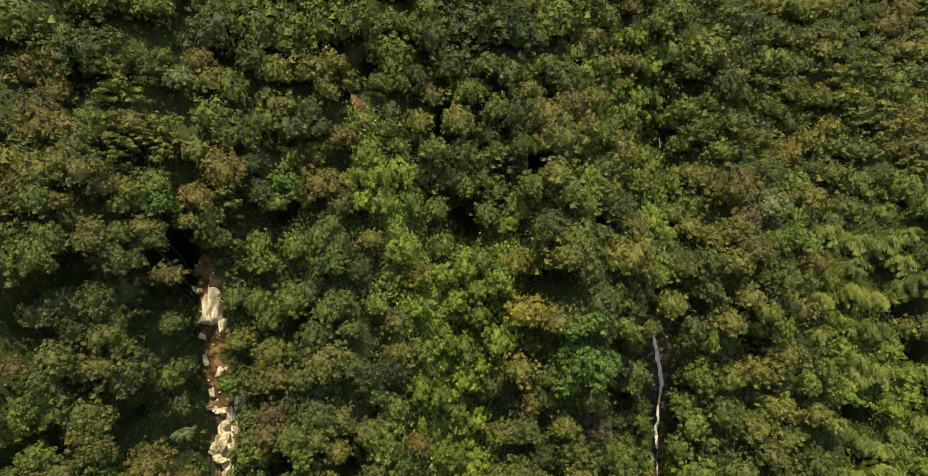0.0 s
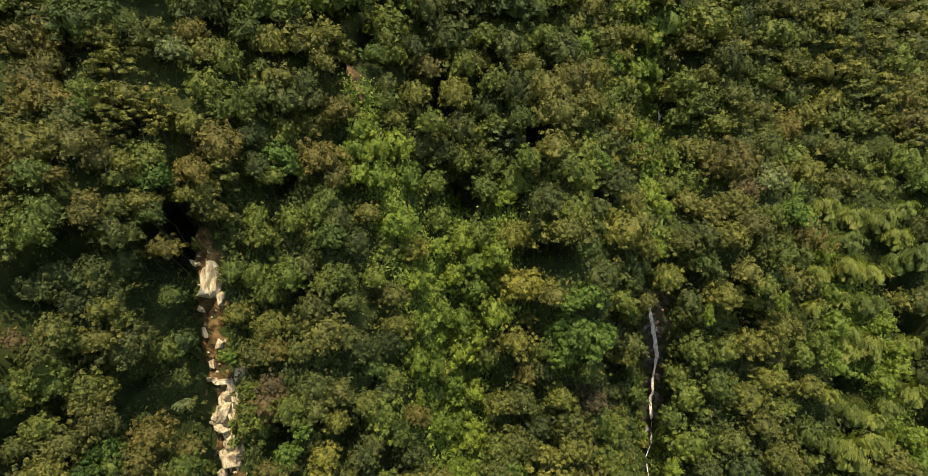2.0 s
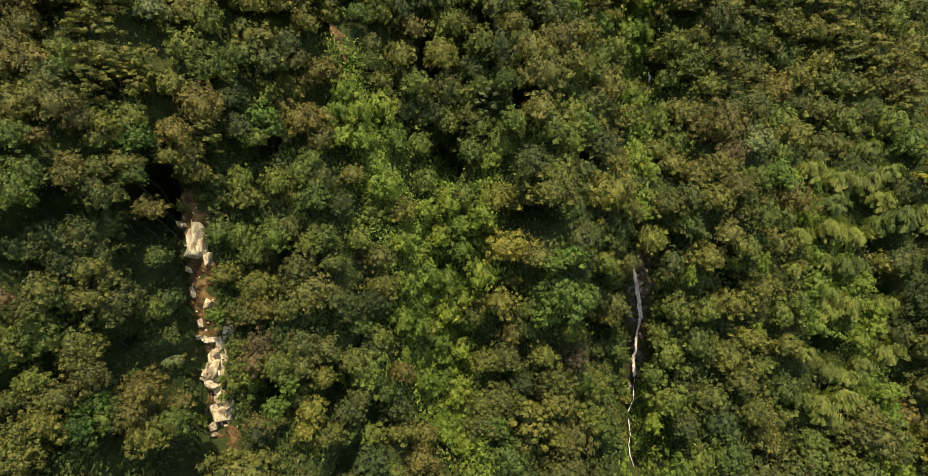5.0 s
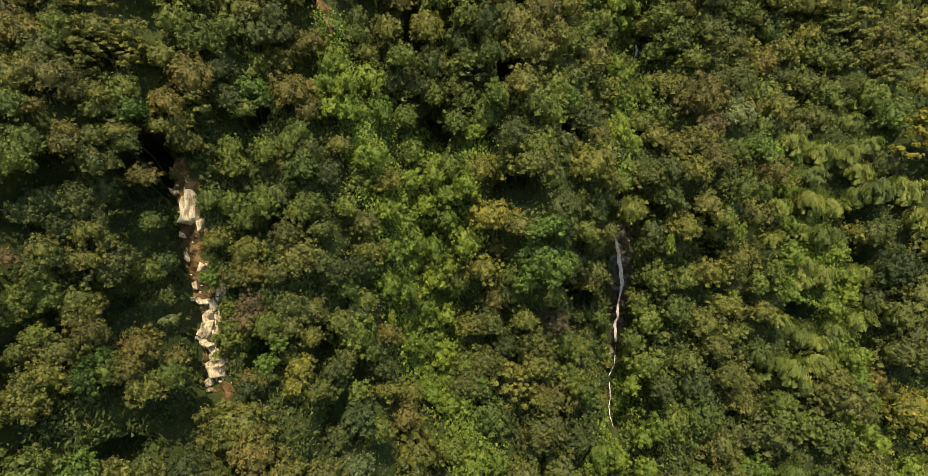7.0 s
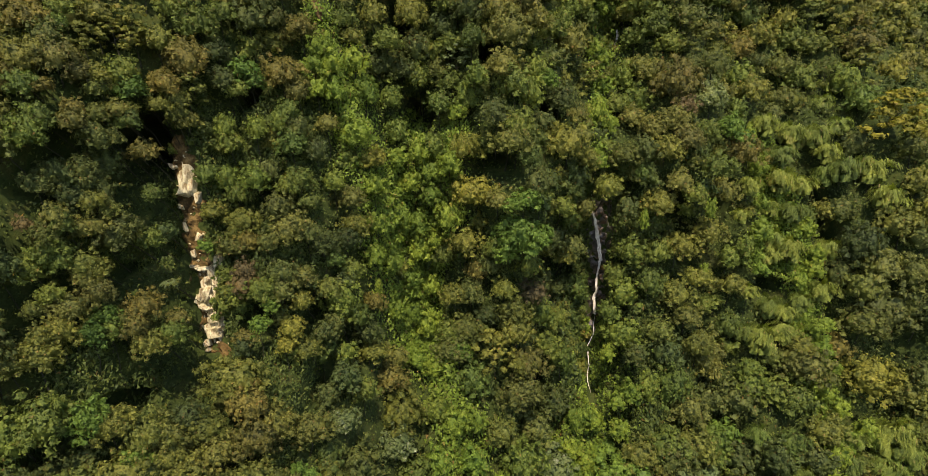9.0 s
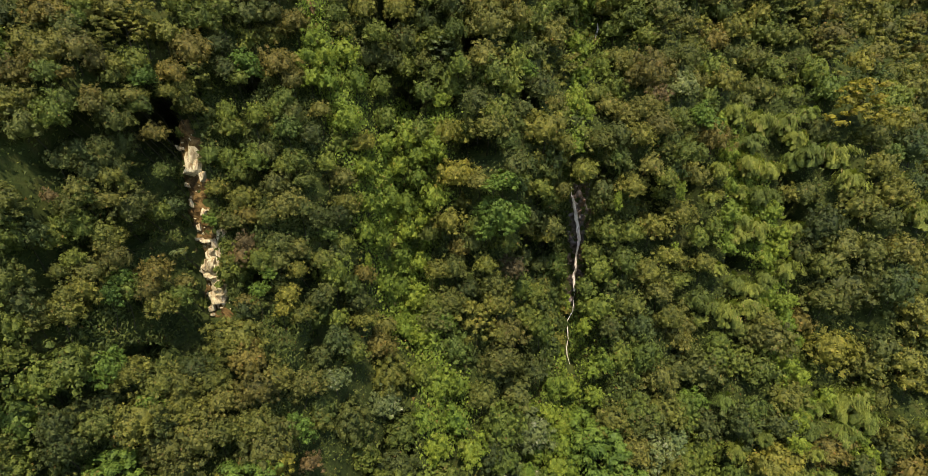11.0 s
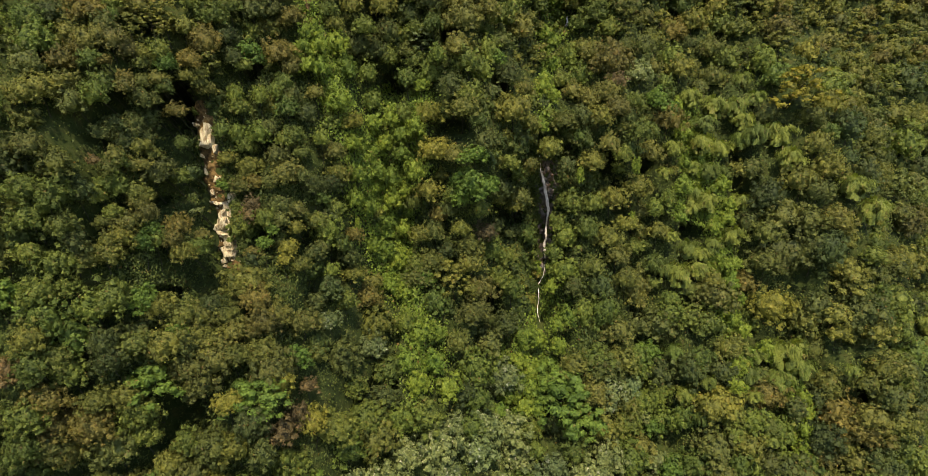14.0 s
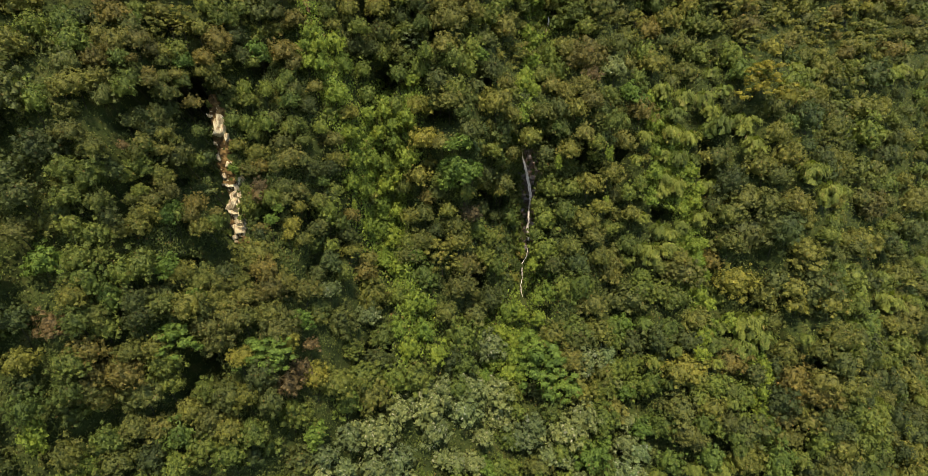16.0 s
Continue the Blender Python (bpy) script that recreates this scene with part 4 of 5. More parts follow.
for tree in (
    (-40.7, 108.6, 1.8), (-24.7, 110.9, 2.1), (-22.6, 103.4, 2.1), (-24.5, 100.9, 2.3), (-42.8, 98.8, 1.8), (-27.9, 96.3, 1.9),
    (-27.1, 92.6, 1.9), (-37.1, 87.1, 1.9), (-36, 86.7, 1.3), (-17, 85.1, 1.8), (-14.7, 81.8, 2.1), (-7.9, 109.8, 2),
    (-2, 112.1, 3.1), (-12.2, 103.8, 1.9), (-0.5, 96.3, 3.1), (-3, 92.4, 2.8), (-6.9, 93.5, 2.5), (8.4, 110.9, 2.6),
    (18.6, 109.8, 4.4), (9.2, 103.2, 2.6), (5.3, 100.2, 3), (27.8, 86.8, 3), (61.2, 111, 4.1), (138.7, 118.1, 5.1),
    (14.5, 85.3, 2.7), (23.6, 83.4, 2), (46.9, 75.9, 2.9), (104.2, 73.3, 3.3), (-32, 73.8, 1.5), (-20.6, 80, 1.5),
):
    plant("D", *tree, 0.3)
for tree in (
    (-10.7, 67.8, 2.3), (-13.2, 68.9, 2.2), (-10.5, 61.2, 2.1), (-11.6, 57, 1.7), (-7.4, 53, 2.4), (-12.7, 56.9, 1.9),
    (-21.4, 59.4, 1.3), (21.5, 74.1, 2.3), (12.8, 48.9, 2.2), (43, 64.2, 2.8), (44.9, 35.5, 2.7), (51.9, 35.1, 3.3),
    (95, 47.3, 3), (97, 60.1, 3.2), (-28.6, 50.2, 2.4), (-26.3, 54.2, 2.1), (-36.3, 52.5, 2.1), (-37, 55, 2.1),
    (-9.8, 49.7, 2.8), (-7.4, 37.7, 3.9), (-0.2, 26.9, 3.3), (-18.3, 38.5, 2.8), (-16.7, 33.8, 2.6), (26.8, 28.8, 3.2),
    (16.5, 21.4, 2.8), (63, 23.7, 3.1), (67.3, 24.1, 4.6), (51.1, 18.1, 4.3), (68.2, 13.7, 4.5), (73.6, 16.7, 4.1),
):
    plant("D", *tree, 0.3)
for tree in (
    (80.5, 17.1, 3.6), (109.6, 41.9, 3.9), (112.5, 42.9, 4.2), (109.4, 28.8, 3.8), (118.5, 27.7, 5.7), (179.2, 77.6, 6.3),
    (125.9, 70.2, 4.9), (150.5, 64, 5.3), (111.7, 56, 3.4), (98.5, 54.2, 4.4), (-50.9, 100.3, 2.3), (-43, 74.9, 2.2),
    (-42.7, 67.4, 2.2), (-50.4, 109.1, 3.7), (-5.8, 116.9, 3.4), (8.7, 119.3, 5.5), (-0.4, 119.8, 4.8), (-35.2, 113.9, 3.8),
):
    plant("D", *tree, 0.3)
for tree in (
    (-42.4, 100.1, 1.3), (-41.1, 88.5, 2.3), (-26.7, 86, 1.7), (-22.7, 85.6, 1.7), (-20, 86.1, 1.6), (-5, 87.6, 2.8),
    (-4, 81.7, 2.5), (9.2, 87.3, 2.6), (11, 91.6, 2.2), (22.9, 92, 2.7), (32.5, 104, 2.8), (125.1, 113.7, 5.1),
    (47.1, 88.6, 3), (78.7, 88.2, 3.5), (107.5, 86.6, 4.3), (108.6, 82.9, 3.9), (48.5, 84.3, 3.2), (3.1, 78.6, 2.2),
    (-28.9, 79.9, 1.6), (-26.5, 78.7, 1.9), (-22.6, 78.8, 2.3), (-12.3, 76.8, 1.8), (-11.1, 59.2, 3.1), (-10, 52.5, 1.7),
    (-34.3, 65.5, 1.3), (33.3, 46.3, 2.9), (28.7, 36.4, 2.7), (43.7, 45.7, 3.2), (42.7, 38.2, 3.2), (68.5, 51.5, 2.6),
):
    plant("A", *tree, 0.3)
for tree in (
    (71.1, 30.4, 2.8), (-39.5, 59.1, 2.6), (-43.6, 59.3, 2.8), (-41.2, 55.8, 2.9), (3.7, 36.1, 2.8), (-5.5, 24.1, 3.2),
    (3.4, 23.2, 3.5), (19.2, 24.3, 4.6), (70.8, 27.3, 3.8), (65.1, 6.7, 4.2), (86.9, 7.7, 3.5), (71.8, 6.2, 4.1),
    (67.5, 2.1, 4.2), (94.9, 2.3, 4.3), (123.6, 78.9, 4.2), (165.9, 58.9, 6.9), (-50.3, 96.1, 3.1), (52.4, 29.1, 4.1),
):
    plant("A", *tree, 0.3)
for tree in (
    (-42.6, 106.6, 2.1), (-41.9, 104.1, 3.2), (-36.6, 100.1, 2.7), (-38.1, 99.1, 3.1), (-40.3, 98.1, 2.3), (-30.6, 91.5, 2.6),
    (36.5, 89.3, 4.4), (71.7, 113.1, 5.1), (84.3, 116.8, 5.4), (102.5, 114.3, 4.7), (112, 119.4, 4.9), (125, 120.5, 5.2),
    (112.7, 103.6, 5.5), (105.2, 103.6, 4.4), (62.8, 98.5, 3.9), (76.7, 98.3, 3.6), (105.1, 89, 4.5), (14.4, 43.9, 3.8),
    (118.7, 33.6, 5.8), (124.9, 10.6, 4.3), (127.1, 99.3, 5.8), (114.4, 91, 5.4), (143.3, 101.2, 7.2), (158, 95.3, 7.4),
    (174, 97.2, 7.6), (184.5, 91, 7.7), (147.8, 86.5, 5.9), (163, 76.5, 7.1), (150.2, 70.7, 5.7), (136.2, 60.9, 5.2),
):
    plant("C", *tree, 0.3)
for tree in (
    (-35.2, 92.2, 2), (-24.7, 93.5, 2.1), (-23.5, 92, 1.6), (24.4, 90.5, 2.3), (69.1, 78.9, 3.1), (73.1, 76, 2.8),
    (-35.1, 67.2, 1.5), (-35.6, 65.9, 1.6), (-28.3, 70.8, 1.1), (-19.9, 61.4, 1.4), (17.5, 70.9, 2), (19.5, 71.6, 2.3),
    (18, 64.5, 4), (22.2, 63.8, 2.9), (16.3, 61.4, 2.4), (7.7, 43.9, 2.1), (-18.8, 63.3, 1.4), (-34.1, 58.7, 2.2),
    (-29.9, 52.9, 1.7), (-13.5, 43.4, 2.2),
):
    plant("B", *tree, 0.3)
for tree in (
    (-32.7, 46.7, 3.9), (-17.2, 41.3, 4.2), (40.8, 14.5, 7.2), (37.9, 17.3, 5.6), (44.4, 11.8, 4.9),
):
    plant("N", *tree, 0.3)
for tree in (
    (-7.2, 78.8, 2.6), (35.3, 111.6, 2.3), (9, 78.9, 3), (-24.3, 73.2, 2.6), (-16.1, 59.6, 1.8), (-16.6, 58.1, 1.4),
    (10.9, 71.1, 3.9), (16, 54.4, 2.4), (19.2, 41, 2.4), (38.6, 69.1, 3.3), (59.3, 49.5, 2.9), (-24.4, 71.6, 1.6),
    (-15.2, 42.2, 2.9), (-22.1, 41.7, 2.3), (-2.4, 37.2, 4.4), (-8, 30.2, 4.2), (-10.2, 33.8, 2.8), (-20.7, 35.8, 2.3),
    (80.4, 11.1, 5.4), (81.8, 8.4, 3.5), (112.3, 24.5, 2.9), (-42.1, 117.1, 2.9),
):
    plant("Y", *tree, 0.3)
for tree in (
    (100.5, 81.3, 3.5), (82, 77, 3.8), (90.2, 73.9, 4.4), (85.5, 70.5, 3.7), (96.4, 74.1, 4.1), (102.6, 76.6, 3.4),
    (97, 70.8, 3.7), (81, 52.7, 3.7), (79.3, 50, 3.5), (83.2, 51.8, 3.7), (72.3, 44.6, 2.4), (74.2, 65.7, 3.1),
    (83.8, 65.4, 3.9), (89.8, 63.8, 3.7), (96, 66, 3.3), (80.7, 59.4, 3.2), (85.3, 59.1, 3.5), (77.8, 40.1, 3.4),
    (80.3, 39.8, 3), (83.3, 42.4, 2.9), (79.6, 35.8, 4.1), (70.6, 36.5, 2.9), (89.4, 43.8, 3.3), (93.5, 50.9, 3.7),
    (73.5, 35.5, 4.3), (88, 15.5, 3.6), (147.8, 15.1, 6.1), (99.1, 17.2, 5.2), (104.2, 13.8, 4.2), (97.2, 12.1, 4.2),
):
    plant("P", *tree, 0.3)
for tree in (
    (105.4, 67.5, 5.2), (106.5, 62.3, 4.5), (98.6, 67.6, 4.5), (122.7, 55.4, 5), (127.1, 49.6, 4.7),
):
    plant("P", *tree, 0.3)
for tree in (
    (-37.3, 107.1, 2.1), (64.5, 85.3, 3.7), (-9.4, 45.2, 2), (-3.1, 35.1, 3.2), (10.2, 15.6, 5.5), (13.9, 17.1, 3.1),
    (4.7, 18.4, 3.4), (50.1, 4.3, 3.8), (26.2, 8.5, 5.5), (20.4, 13, 4.6), (18.9, 10.4, 4.5), (28.7, 3.6, 4.1),
):
    plant("S", *tree, 0.3)
for tree in (
    (7.3, 93.6, 3.6),
):
    plant("L", *tree, 0.3)
for tree in (
    (-41.5, 78.9, 1.2), (-22.9, 67.3, 1.8), (-22.7, 65.6, 2), (21.9, 52.5, 2.8), (56.9, 84.3, 2.6), (-11.4, 38.8, 1.8),
    (-14.2, 34.4, 2.9), (-12.7, 35.9, 2.2),
):
    plant("R", *tree, 0.3)
for tree in (
    (-30.4, 67.4, 1.5),
):
    plant("T", *tree, 0.3)
for tree in (
    (61.1, 64.2, 1.6), (60.6, 50.5, 1.4), (46.6, 62.3, 1.3), (-6.1, 58.1, 1.1),
):
    plant("V", *tree, 0.3)
plant("W", 110.4, 81.4, 6.7, -1.0)
plant("F", -30.9, 67.8, 1.4)
# the low shoulder under the landslip
for kind, *tree in (
    ("E", -45.6, 34.2, 2.9), ("G", -41.6, 33.4, 2.7), ("A", -44.0, 30.6, 2.8), ("E", -39.4, 30.4, 3.1), ("O", -37.8, 34.4, 2.6), ("D", -35.2, 29.2, 2.8),
    ("O", -34.6, 32.8, 2.7), ("A", -31.6, 30.6, 3.0), ("E", -30.4, 34.0, 2.6), ("G", -27.4, 28.2, 3.0), ("O", -27.0, 32.0, 2.8), ("E", -23.4, 30.8, 2.7),
    ("A", -23.2, 26.6, 2.9), ("G", -19.2, 29.4, 2.6), ("D", -41.0, 26.8, 2.9), ("G", -36.0, 26.0, 3.0), ("A", -31.4, 26.4, 2.8), ("G", -48.8, 32.0, 2.7),
):
    plant(kind, *tree, 0.2)
# ---- the forest between them ----
# gullies filled with climbers: x, height along each, and half width
CLIMBER_LINES = [
    (2.4, [(-15.9, 103.5), (-13.7, 96.0), (-11.2, 89.2), (-10.2, 81.5)]),
    (4.5, [(-3.4, 74.3), (-4.0, 65.0), (-2.2, 52.8), (1.5, 44.0), (2.9, 40.4)]),
    (4.7, [(41.3, 118.4), (44.1, 107.1), (44.8, 93.7)]),
    (2, [(24.9, 112.5), (22.1, 105.9)]),
    (4, [(38.5, 40.2), (39.6, 35.9), (40.6, 32.1)]),
    (5.8, [(40.3, 37.8), (38.7, 27.7), (35.9, 20.0), (29.9, 13.9)]),
    (4.2, [(3.1, 45.8), (2.7, 41.0), (7.7, 32.5), (9.6, 24.2)]),
    (3, [(83.4, 38.3), (86.0, 26.1), (84.8, 18.0)]),
    (3.2, [(98.2, 18.0), (102.9, 8.9), (99.6, -2.7)]),
    (3.2, [(85.2, 64.8), (88.8, 45.7)]),
    (2.5, [(25.3, 21.5), (30.8, 16.8)]),
    (3.4, [(-13.9, 94.6), (-10.0, 84.3), (-6.8, 74.7), (-2.1, 54.0), (-0.9, 41.0)]),
    (2.8, [(7.2, 82.6), (5.5, 74.7), (1.2, 48.4)]),
    (2.1, [(41.6, 92.3), (37.3, 73.1)]),
    (4.3, [(80.5, 75.0), (82.5, 57.6), (76.5, 51.0), (87.2, 46.9), (85.7, 26.8)]),
    (2.5, [(-2.2, 83.4), (6.6, 64.8)]),
]


def line_distance(x, z, pts):
    best = 1e9
    for (ax, az), (bx, bz) in zip(pts, pts[1:]):
        t = max(0, min(1, ((x - ax) * (bx - ax) + (z - az) * (bz - az)) / ((bx - ax) ** 2 + (bz - az) ** 2)))
        best = min(best, math.hypot(x - ax - t * (bx - ax), z - az - t * (bz - az)))
    return best


# camera positions; lines from here keep trees off the landslip and waterfall
CAMERA_SPOTS = ((4.0, -5.0, 100.0), (14.0, -40.0, 98.0))
KEPT_IN_VIEW = [(float(slip_line(z)) + s, float(hill(slip_line(z), z)) - 1.0, z) for z in range(54, 87, 4) for s in (-1.3, 0.0, 1.5)]
KEPT_IN_VIEW += [(-25.4, 57.5, 52.4), (37.4, 107, 64), (38.6, 107, 58), (39.8, 106, 52), (40, 106, 46), (40, 106, 40), (40, 105, 36), (38.4, 102, 32), (37.4, 99, 28), (37.1, 96.5, 24)]
KEPT_IN_VIEW += [(x, float(hill(x, z)), z) for x, z in ((48.7, 99.5), (48.2, 97), (47.8, 95), (-18, 106.7), (-16.8, 105), (-15.6, 102.5))]
SIGHT_P = np.repeat(np.array(KEPT_IN_VIEW, float), len(CAMERA_SPOTS), 0)
SIGHT_D = unit(np.tile(np.array(CAMERA_SPOTS), (len(KEPT_IN_VIEW), 1)) - SIGHT_P)
def kept_clear(x, z, r):
    """No trees in hollows, nor across camera or sun lines to landslip and waterfall."""
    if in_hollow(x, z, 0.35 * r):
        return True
    c = np.array((x, float(crown_level(x, z)) + 0.6 * r, z)) - SIGHT_P
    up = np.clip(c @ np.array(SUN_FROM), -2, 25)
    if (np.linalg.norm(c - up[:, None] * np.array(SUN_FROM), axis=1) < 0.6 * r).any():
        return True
    along = np.clip((c * SIGHT_D).sum(1), -2, 45)
    return bool((np.linalg.norm(c - along[:, None] * SIGHT_D, axis=1) < 1.0 * r + 1.1).any())


def choose(x, z, u):
    # dark-leaved kind weighted up to stand for the deep shade here
    if x < -34 and 68 < z < 95:
        table = (("D", 0.7), ("E", 0.3))
    elif ((x - 84) / 18) ** 2 + ((z - 48) / 30) ** 2 < 1:
        table = (("P", 0.68), ("E", 0.12), ("A", 0.12), ("V", 0.08))
    elif 8 < x < 52 and 54 < z < 94:
        table = (("D", 0.30), ("G", 0.28), ("O", 0.08), ("E", 0.16), ("Q", 0.03), ("A", 0.15))
    elif x > 104 and z < 84:
        table = (("D", 0.24), ("O", 0.22), ("E", 0.24), ("G", 0.16), ("P", 0.10), ("A", 0.04))
    elif x > 68 and z < 75:
        table = (("P", 0.30), ("O", 0.06), ("E", 0.20), ("A", 0.18), ("G", 0.10), ("D", 0.14), ("Y", 0.03), ("V", 0.05))
    elif z > 84 and x > 50:
        table = (("D", 0.20), ("O", 0.20), ("E", 0.26), ("C", 0.12), ("G", 0.10), ("Q", 0.10), ("Y", 0.02))
    elif z > 92:
        table = (("O", 0.14), ("Q", 0.16), ("E", 0.28), ("G", 0.10), ("A", 0.26), ("B", 0.03), ("Y", 0.03))
    elif x < -8 and z > 72:
        table = (("O", 0.22), ("Q", 0.34), ("E", 0.18), ("D", 0.15), ("G", 0.07), ("A", 0.04))
    elif z < 20 and -12 < x < 66:
        table = (("S", 0.56), ("A", 0.26), ("B", 0.10), ("E", 0.08))
    elif z < 28:
        table = (("G", 0.30), ("A", 0.28), ("D", 0.10), ("E", 0.09), ("S", 0.12), ("B", 0.11))
    else:
        table = (("G", 0.21), ("A", 0.17), ("D", 0.17), ("O", 0.13), ("E", 0.17), ("B", 0.06), ("V", 0.05), ("Y", 0.02), ("R", 0.02))
    for kind, share in table:
        u -= share
        if u < 0:
            return kind
    return "G"


def outside(x, z):
    """Past the stretch of mountainside that the camera sees."""
    return (x < np.interp(z, (-35, -20, 0, 20, 30, 90, 120, 140), (120, 56, -4, -50, -62, -70, -72, 20))) | (x > 176 + 0.42 * (z + 30)) | (z > 130 + 0.15 * (x + 56))


rng = np.random.default_rng(5)
cells = {}
for x, z, r in placed:
    cells.setdefault((int(x // 6), int(z // 6)), []).append((x, z, r))
LIMIT = 292
for _ in range(34000):
    x, z = rng.uniform(-75, 240), rng.uniform(-36, 168)
    u, size = rng.uniform(), rng.uniform()
    if outside(x, z):
        continue
    strip = next((i for i, (w, pts) in enumerate(CLIMBER_LINES) if line_distance(x, z, pts) < w), None)
    r = 1.7 + 1.2 * size if strip is not None else 2.3 + 3.0 * size ** 1.3
    if kept_clear(x, z, r):
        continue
    near = [q for i in (-1, 0, 1) for j in (-1, 0, 1) for q in cells.get((int(x // 6) + i, int(z // 6) + j), ())]
    if any((x - a) ** 2 + ((0.70 if z > 20 else 1.2) * (z - b)) ** 2 < ((0.58 if z > 84 and x < 30 else 0.56 if z < 20 else 0.64 if z > 90 or strip is not None else 0.72) * (r + c)) ** 2 for a, b, c in near):
        continue
    kind = "M" if strip is not None else choose(x, z, u)
    if count.get(kind, 0) >= LIMIT:
        kind = next((k for k in "AEGDOQCYSBP" if count.get(k, 0) < LIMIT and (k != "P" or x > 60)), None)
        if kind is None:
            continue
    plant(kind, round(x, 1), round(z, 1), round(r, 2), 0.1 if strip is not None else -0.6 + (1.8 if z > 20 else 0.9) * rng.uniform())
    cells.setdefault((int(x // 6), int(z // 6)), []).append((x, z, r))


def by_trickle(x, z):
    path = np.interp(z, (22.5, 24.2, 26, 29, 30.7, 32.4, 33.9, 36.4), (37.4, 37.1, 37.0, 37.5, 37.8, 39.3, 39.8, 39.9))
    return (np.abs(x - path) < 0.9) & (z > 21.5) & (z < 36.5)


def bare_ground(x, z):
    slipx = float(slip_line(z))
    if math.hypot(x - 48.4, (z - 98) * 0.6) < 2 or math.hypot(x + 16.6, (z - 104) * 0.5) < 2.0:
        return True
    return (46 < z < 86 and abs(x - slipx) < 3.0) or (34 < z < 66 and abs(x - 40.0) < 4.4) or bool(by_trickle(x, z))


# dark-leaved trees set back in each large hollow, colour chosen to deepen its shade
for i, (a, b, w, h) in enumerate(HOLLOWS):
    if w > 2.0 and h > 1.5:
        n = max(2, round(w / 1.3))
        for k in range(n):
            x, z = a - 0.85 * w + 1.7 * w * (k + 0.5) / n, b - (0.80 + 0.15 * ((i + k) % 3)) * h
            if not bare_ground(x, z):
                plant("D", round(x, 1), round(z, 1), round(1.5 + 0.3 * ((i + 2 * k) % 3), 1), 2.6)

rng = np.random.default_rng(6)
crown = np.array(placed)
spots = []
for gx in np.arange(-68, 140, 2.1):
    for gz in np.arange(-16, 124, 2.1):
        x, z = gx + rng.uniform(-0.9, 0.9), gz + rng.uniform(-0.9, 0.9)
        if outside(x, z) or bare_ground(x, z) or in_hollow(x, z, -0.3):
            continue
        open_to = float((np.hypot(x - crown[:, 0], 0.75 * (z - crown[:, 1])) / crown[:, 2]).min())
        spots.append((open_to, x, z))
spots.sort(reverse=True)
for i, (_, x, z) in enumerate(spots[:240]):
    plant("HKU"[i % 3], round(x, 1), round(z, 1), round(rng.uniform(1.4, 2.3), 2), 0.4, True)
for x, z, r in ((-28.9, 74.2, 1.2), (-28.6, 71.6, 1.0), (-28.9, 69.6, 1.1), (-33.6, 77.0, 0.7), (-33.4, 69.0, 0.9), (-32.6, 63.5, 0.9), (-31.8, 60.0, 1.0), (-30.8, 57.5, 0.9), (-31.2, 84.2, 0.9), (-33.8, 83.0, 0.7), (-33.2, 73.6, 0.6), (-31.4, 65.6, 0.5), (-26.8, 63.0, 0.8), (-26.4, 60.5, 0.8)):
    plant("K", x, z, r, 0.4, True)


# ---- undergrowth on the forest floor ----
def scatter(name, seed, n, region, mat, proud, leaf, slim, droop):
    rng = np.random.default_rng(seed)
    x, z = region(rng, n)
    depth = rng.uniform(0, 1, len(x)) ** 1.4 * proud
    humps = 0.9 + 0.5 * np.sin(x * 1.3 + 0.9 * np.sin(z * 1.1)) * np.sin(z * 1.45 + 0.5 * np.sin(x * 0.9))
    y = hill(x, z) - depth * humps
    p = np.stack([x, y, z + 0.3 * depth], 1)
    nrm = unit(np.stack([np.zeros(len(x)), np.full(len(x), -0.8), np.full(len(x), 0.6)], 1) + rng.normal(0, 0.45, (len(x), 3)))
    ax = rng.normal(0, 1, (len(x), 3)) + np.array((0, -0.4, -droop))
    ln = leaf * rng.uniform(0.6, 1.4, len(x)) * np.where(x < -5, 0.72, 1.0)
    return new(name, leaves_mesh(name, p, ax, nrm, ln, ln * slim, mat))


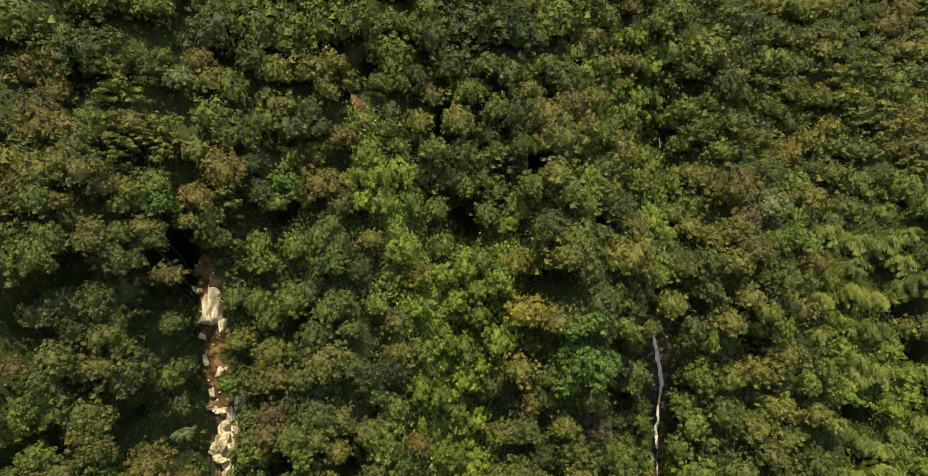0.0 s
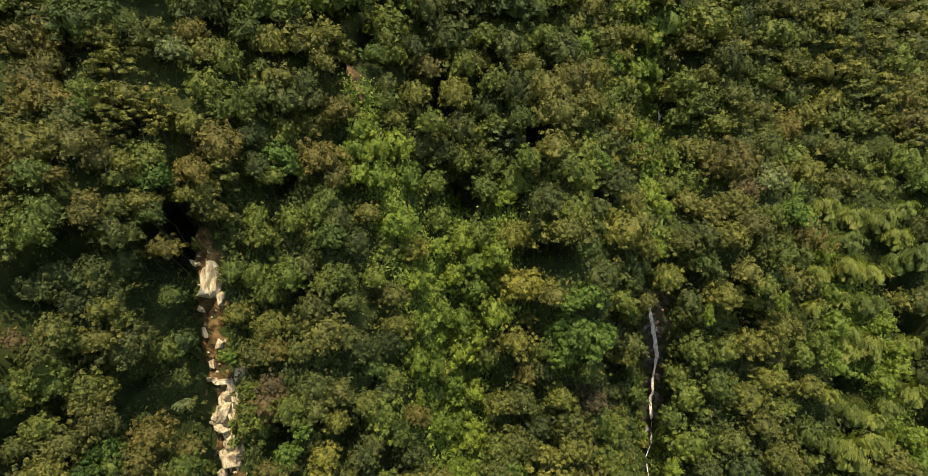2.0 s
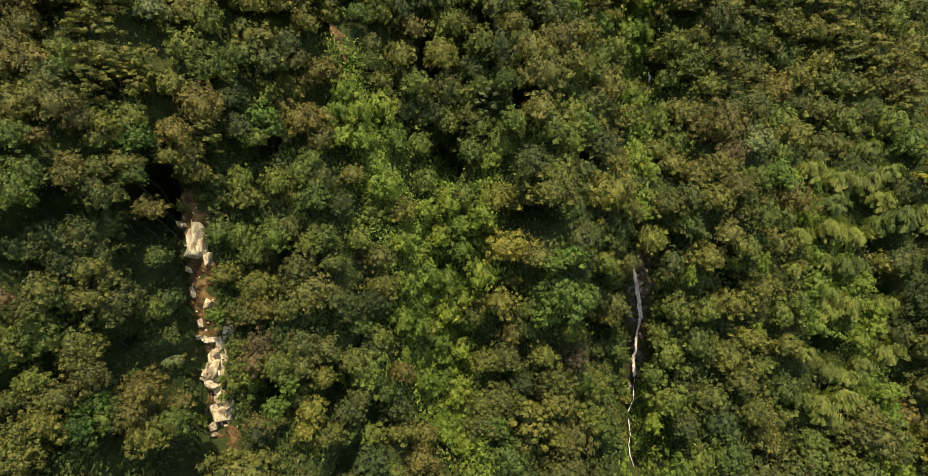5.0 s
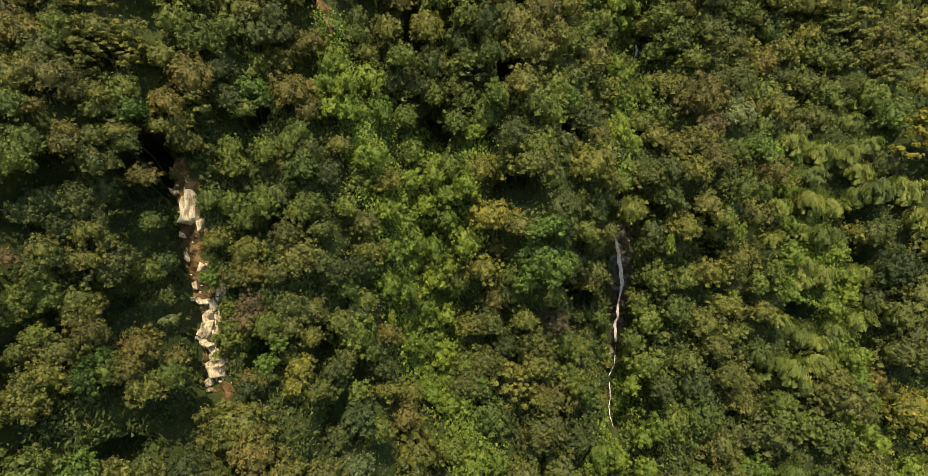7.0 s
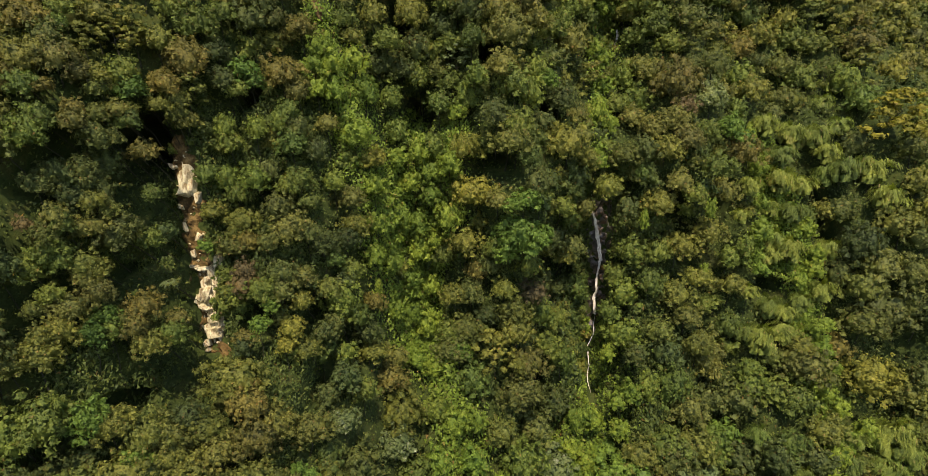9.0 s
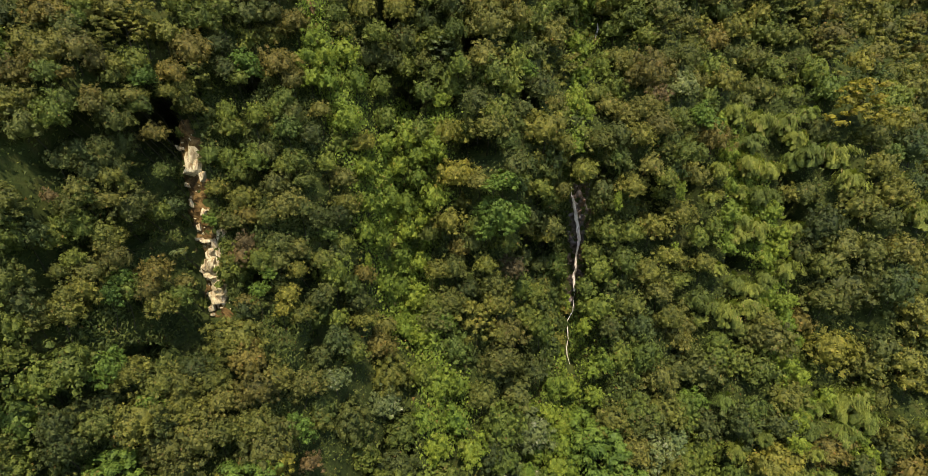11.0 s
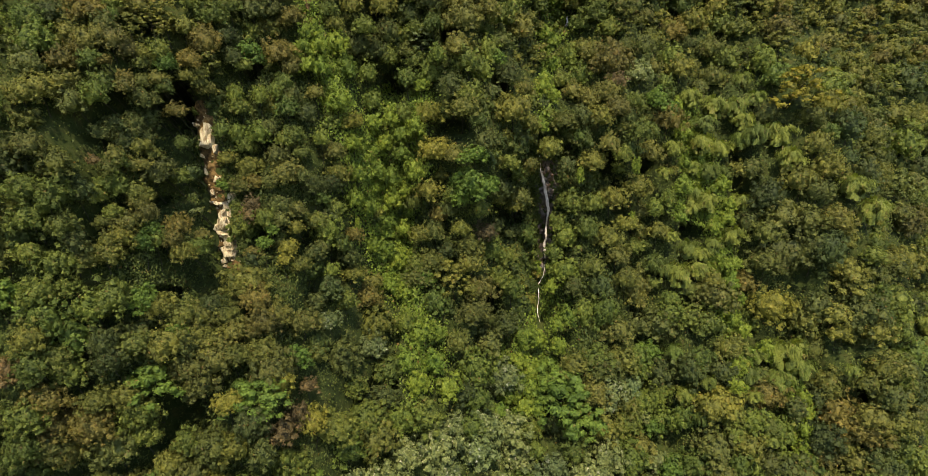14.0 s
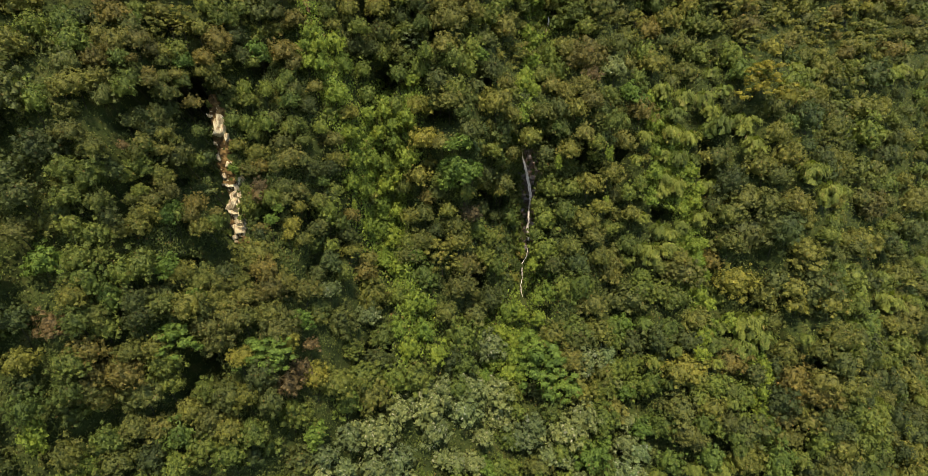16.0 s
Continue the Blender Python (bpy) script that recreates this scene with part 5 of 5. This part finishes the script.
def whole_slope(rng, n):
    x, z = rng.uniform(-75, 240, n), rng.uniform(-36, 168, n)
    keep = ~outside(x, z)
    slipx = slip_line(z)
    keep &= ~((np.abs(x - slipx) < 2.6) & (z > 44) & (z < 85.6))
    keep &= ~((np.abs(x - 39.6) < 3.0) & (z > 35) & (z < 64)) & ~by_trickle(x, z)
    far = (x > 105) | (z > 100)
    keep &= ~far | (rng.uniform(0, 1, n) < 0.5)
    keep &= (x < -5) | (rng.uniform(0, 1, n) < 0.6)
    return x[keep], z[keep]


tagged(scatter("undergrowth", 71, 600000, whole_slope, LEAF["under"], 2.2, 0.52, 0.8, 0.6), "dense dark green undergrowth on the forest floor", "undergrowth", kind="stuff")


def gully_sides(rng, n):
    x = np.where(rng.uniform(0, 1, n) < 0.55, rng.uniform(-40, -14, n), rng.uniform(29, 50, n))
    z = np.where(x < 0, rng.uniform(42, 90, n), rng.uniform(18, 76, n))
    slipx = slip_line(z)
    keep = ~((np.abs(x - slipx) < 2.4) & (z > 44) & (z < 85.6)) & ~((np.abs(x - 40.0) < 2.4) & (z > 35) & (z < 64)) & ~by_trickle(x, z)
    return x[keep], z[keep]


tagged(scatter("fern_bank", 73, 52000, gully_sides, LEAF["under"], 2.4, 0.7, 0.6, 0.8), "ferns and creepers on the steep gully sides", "undergrowth", kind="stuff")


def climber_bands(rng, n):
    xs, zs = [], []
    for w, pts in CLIMBER_LINES:
        pts = np.array(pts, float)
        seg = np.r_[0, np.cumsum(np.hypot(*np.diff(pts, axis=0).T))]
        k = int(n * seg[-1] * w / 900)
        s = rng.uniform(0, seg[-1], k)
        xs.append(np.interp(s, seg, pts[:, 0]) + rng.normal(0, w * 0.55, k))
        zs.append(np.interp(s, seg, pts[:, 1]) + rng.normal(0, w * 0.25, k))
    x, z = np.concatenate(xs), np.concatenate(zs)
    keep = ~((np.abs(x - 39.6) < 3.0) & (z > 35) & (z < 64)) & ~by_trickle(x, z)
    return x[keep], z[keep]


tagged(scatter("climber_mat", 72, 46000, climber_bands, LEAF["vine"], 3.0, 0.6, 0.7, 0.9), "mat of yellow-green climbers filling the gullies", "vine", kind="stuff")
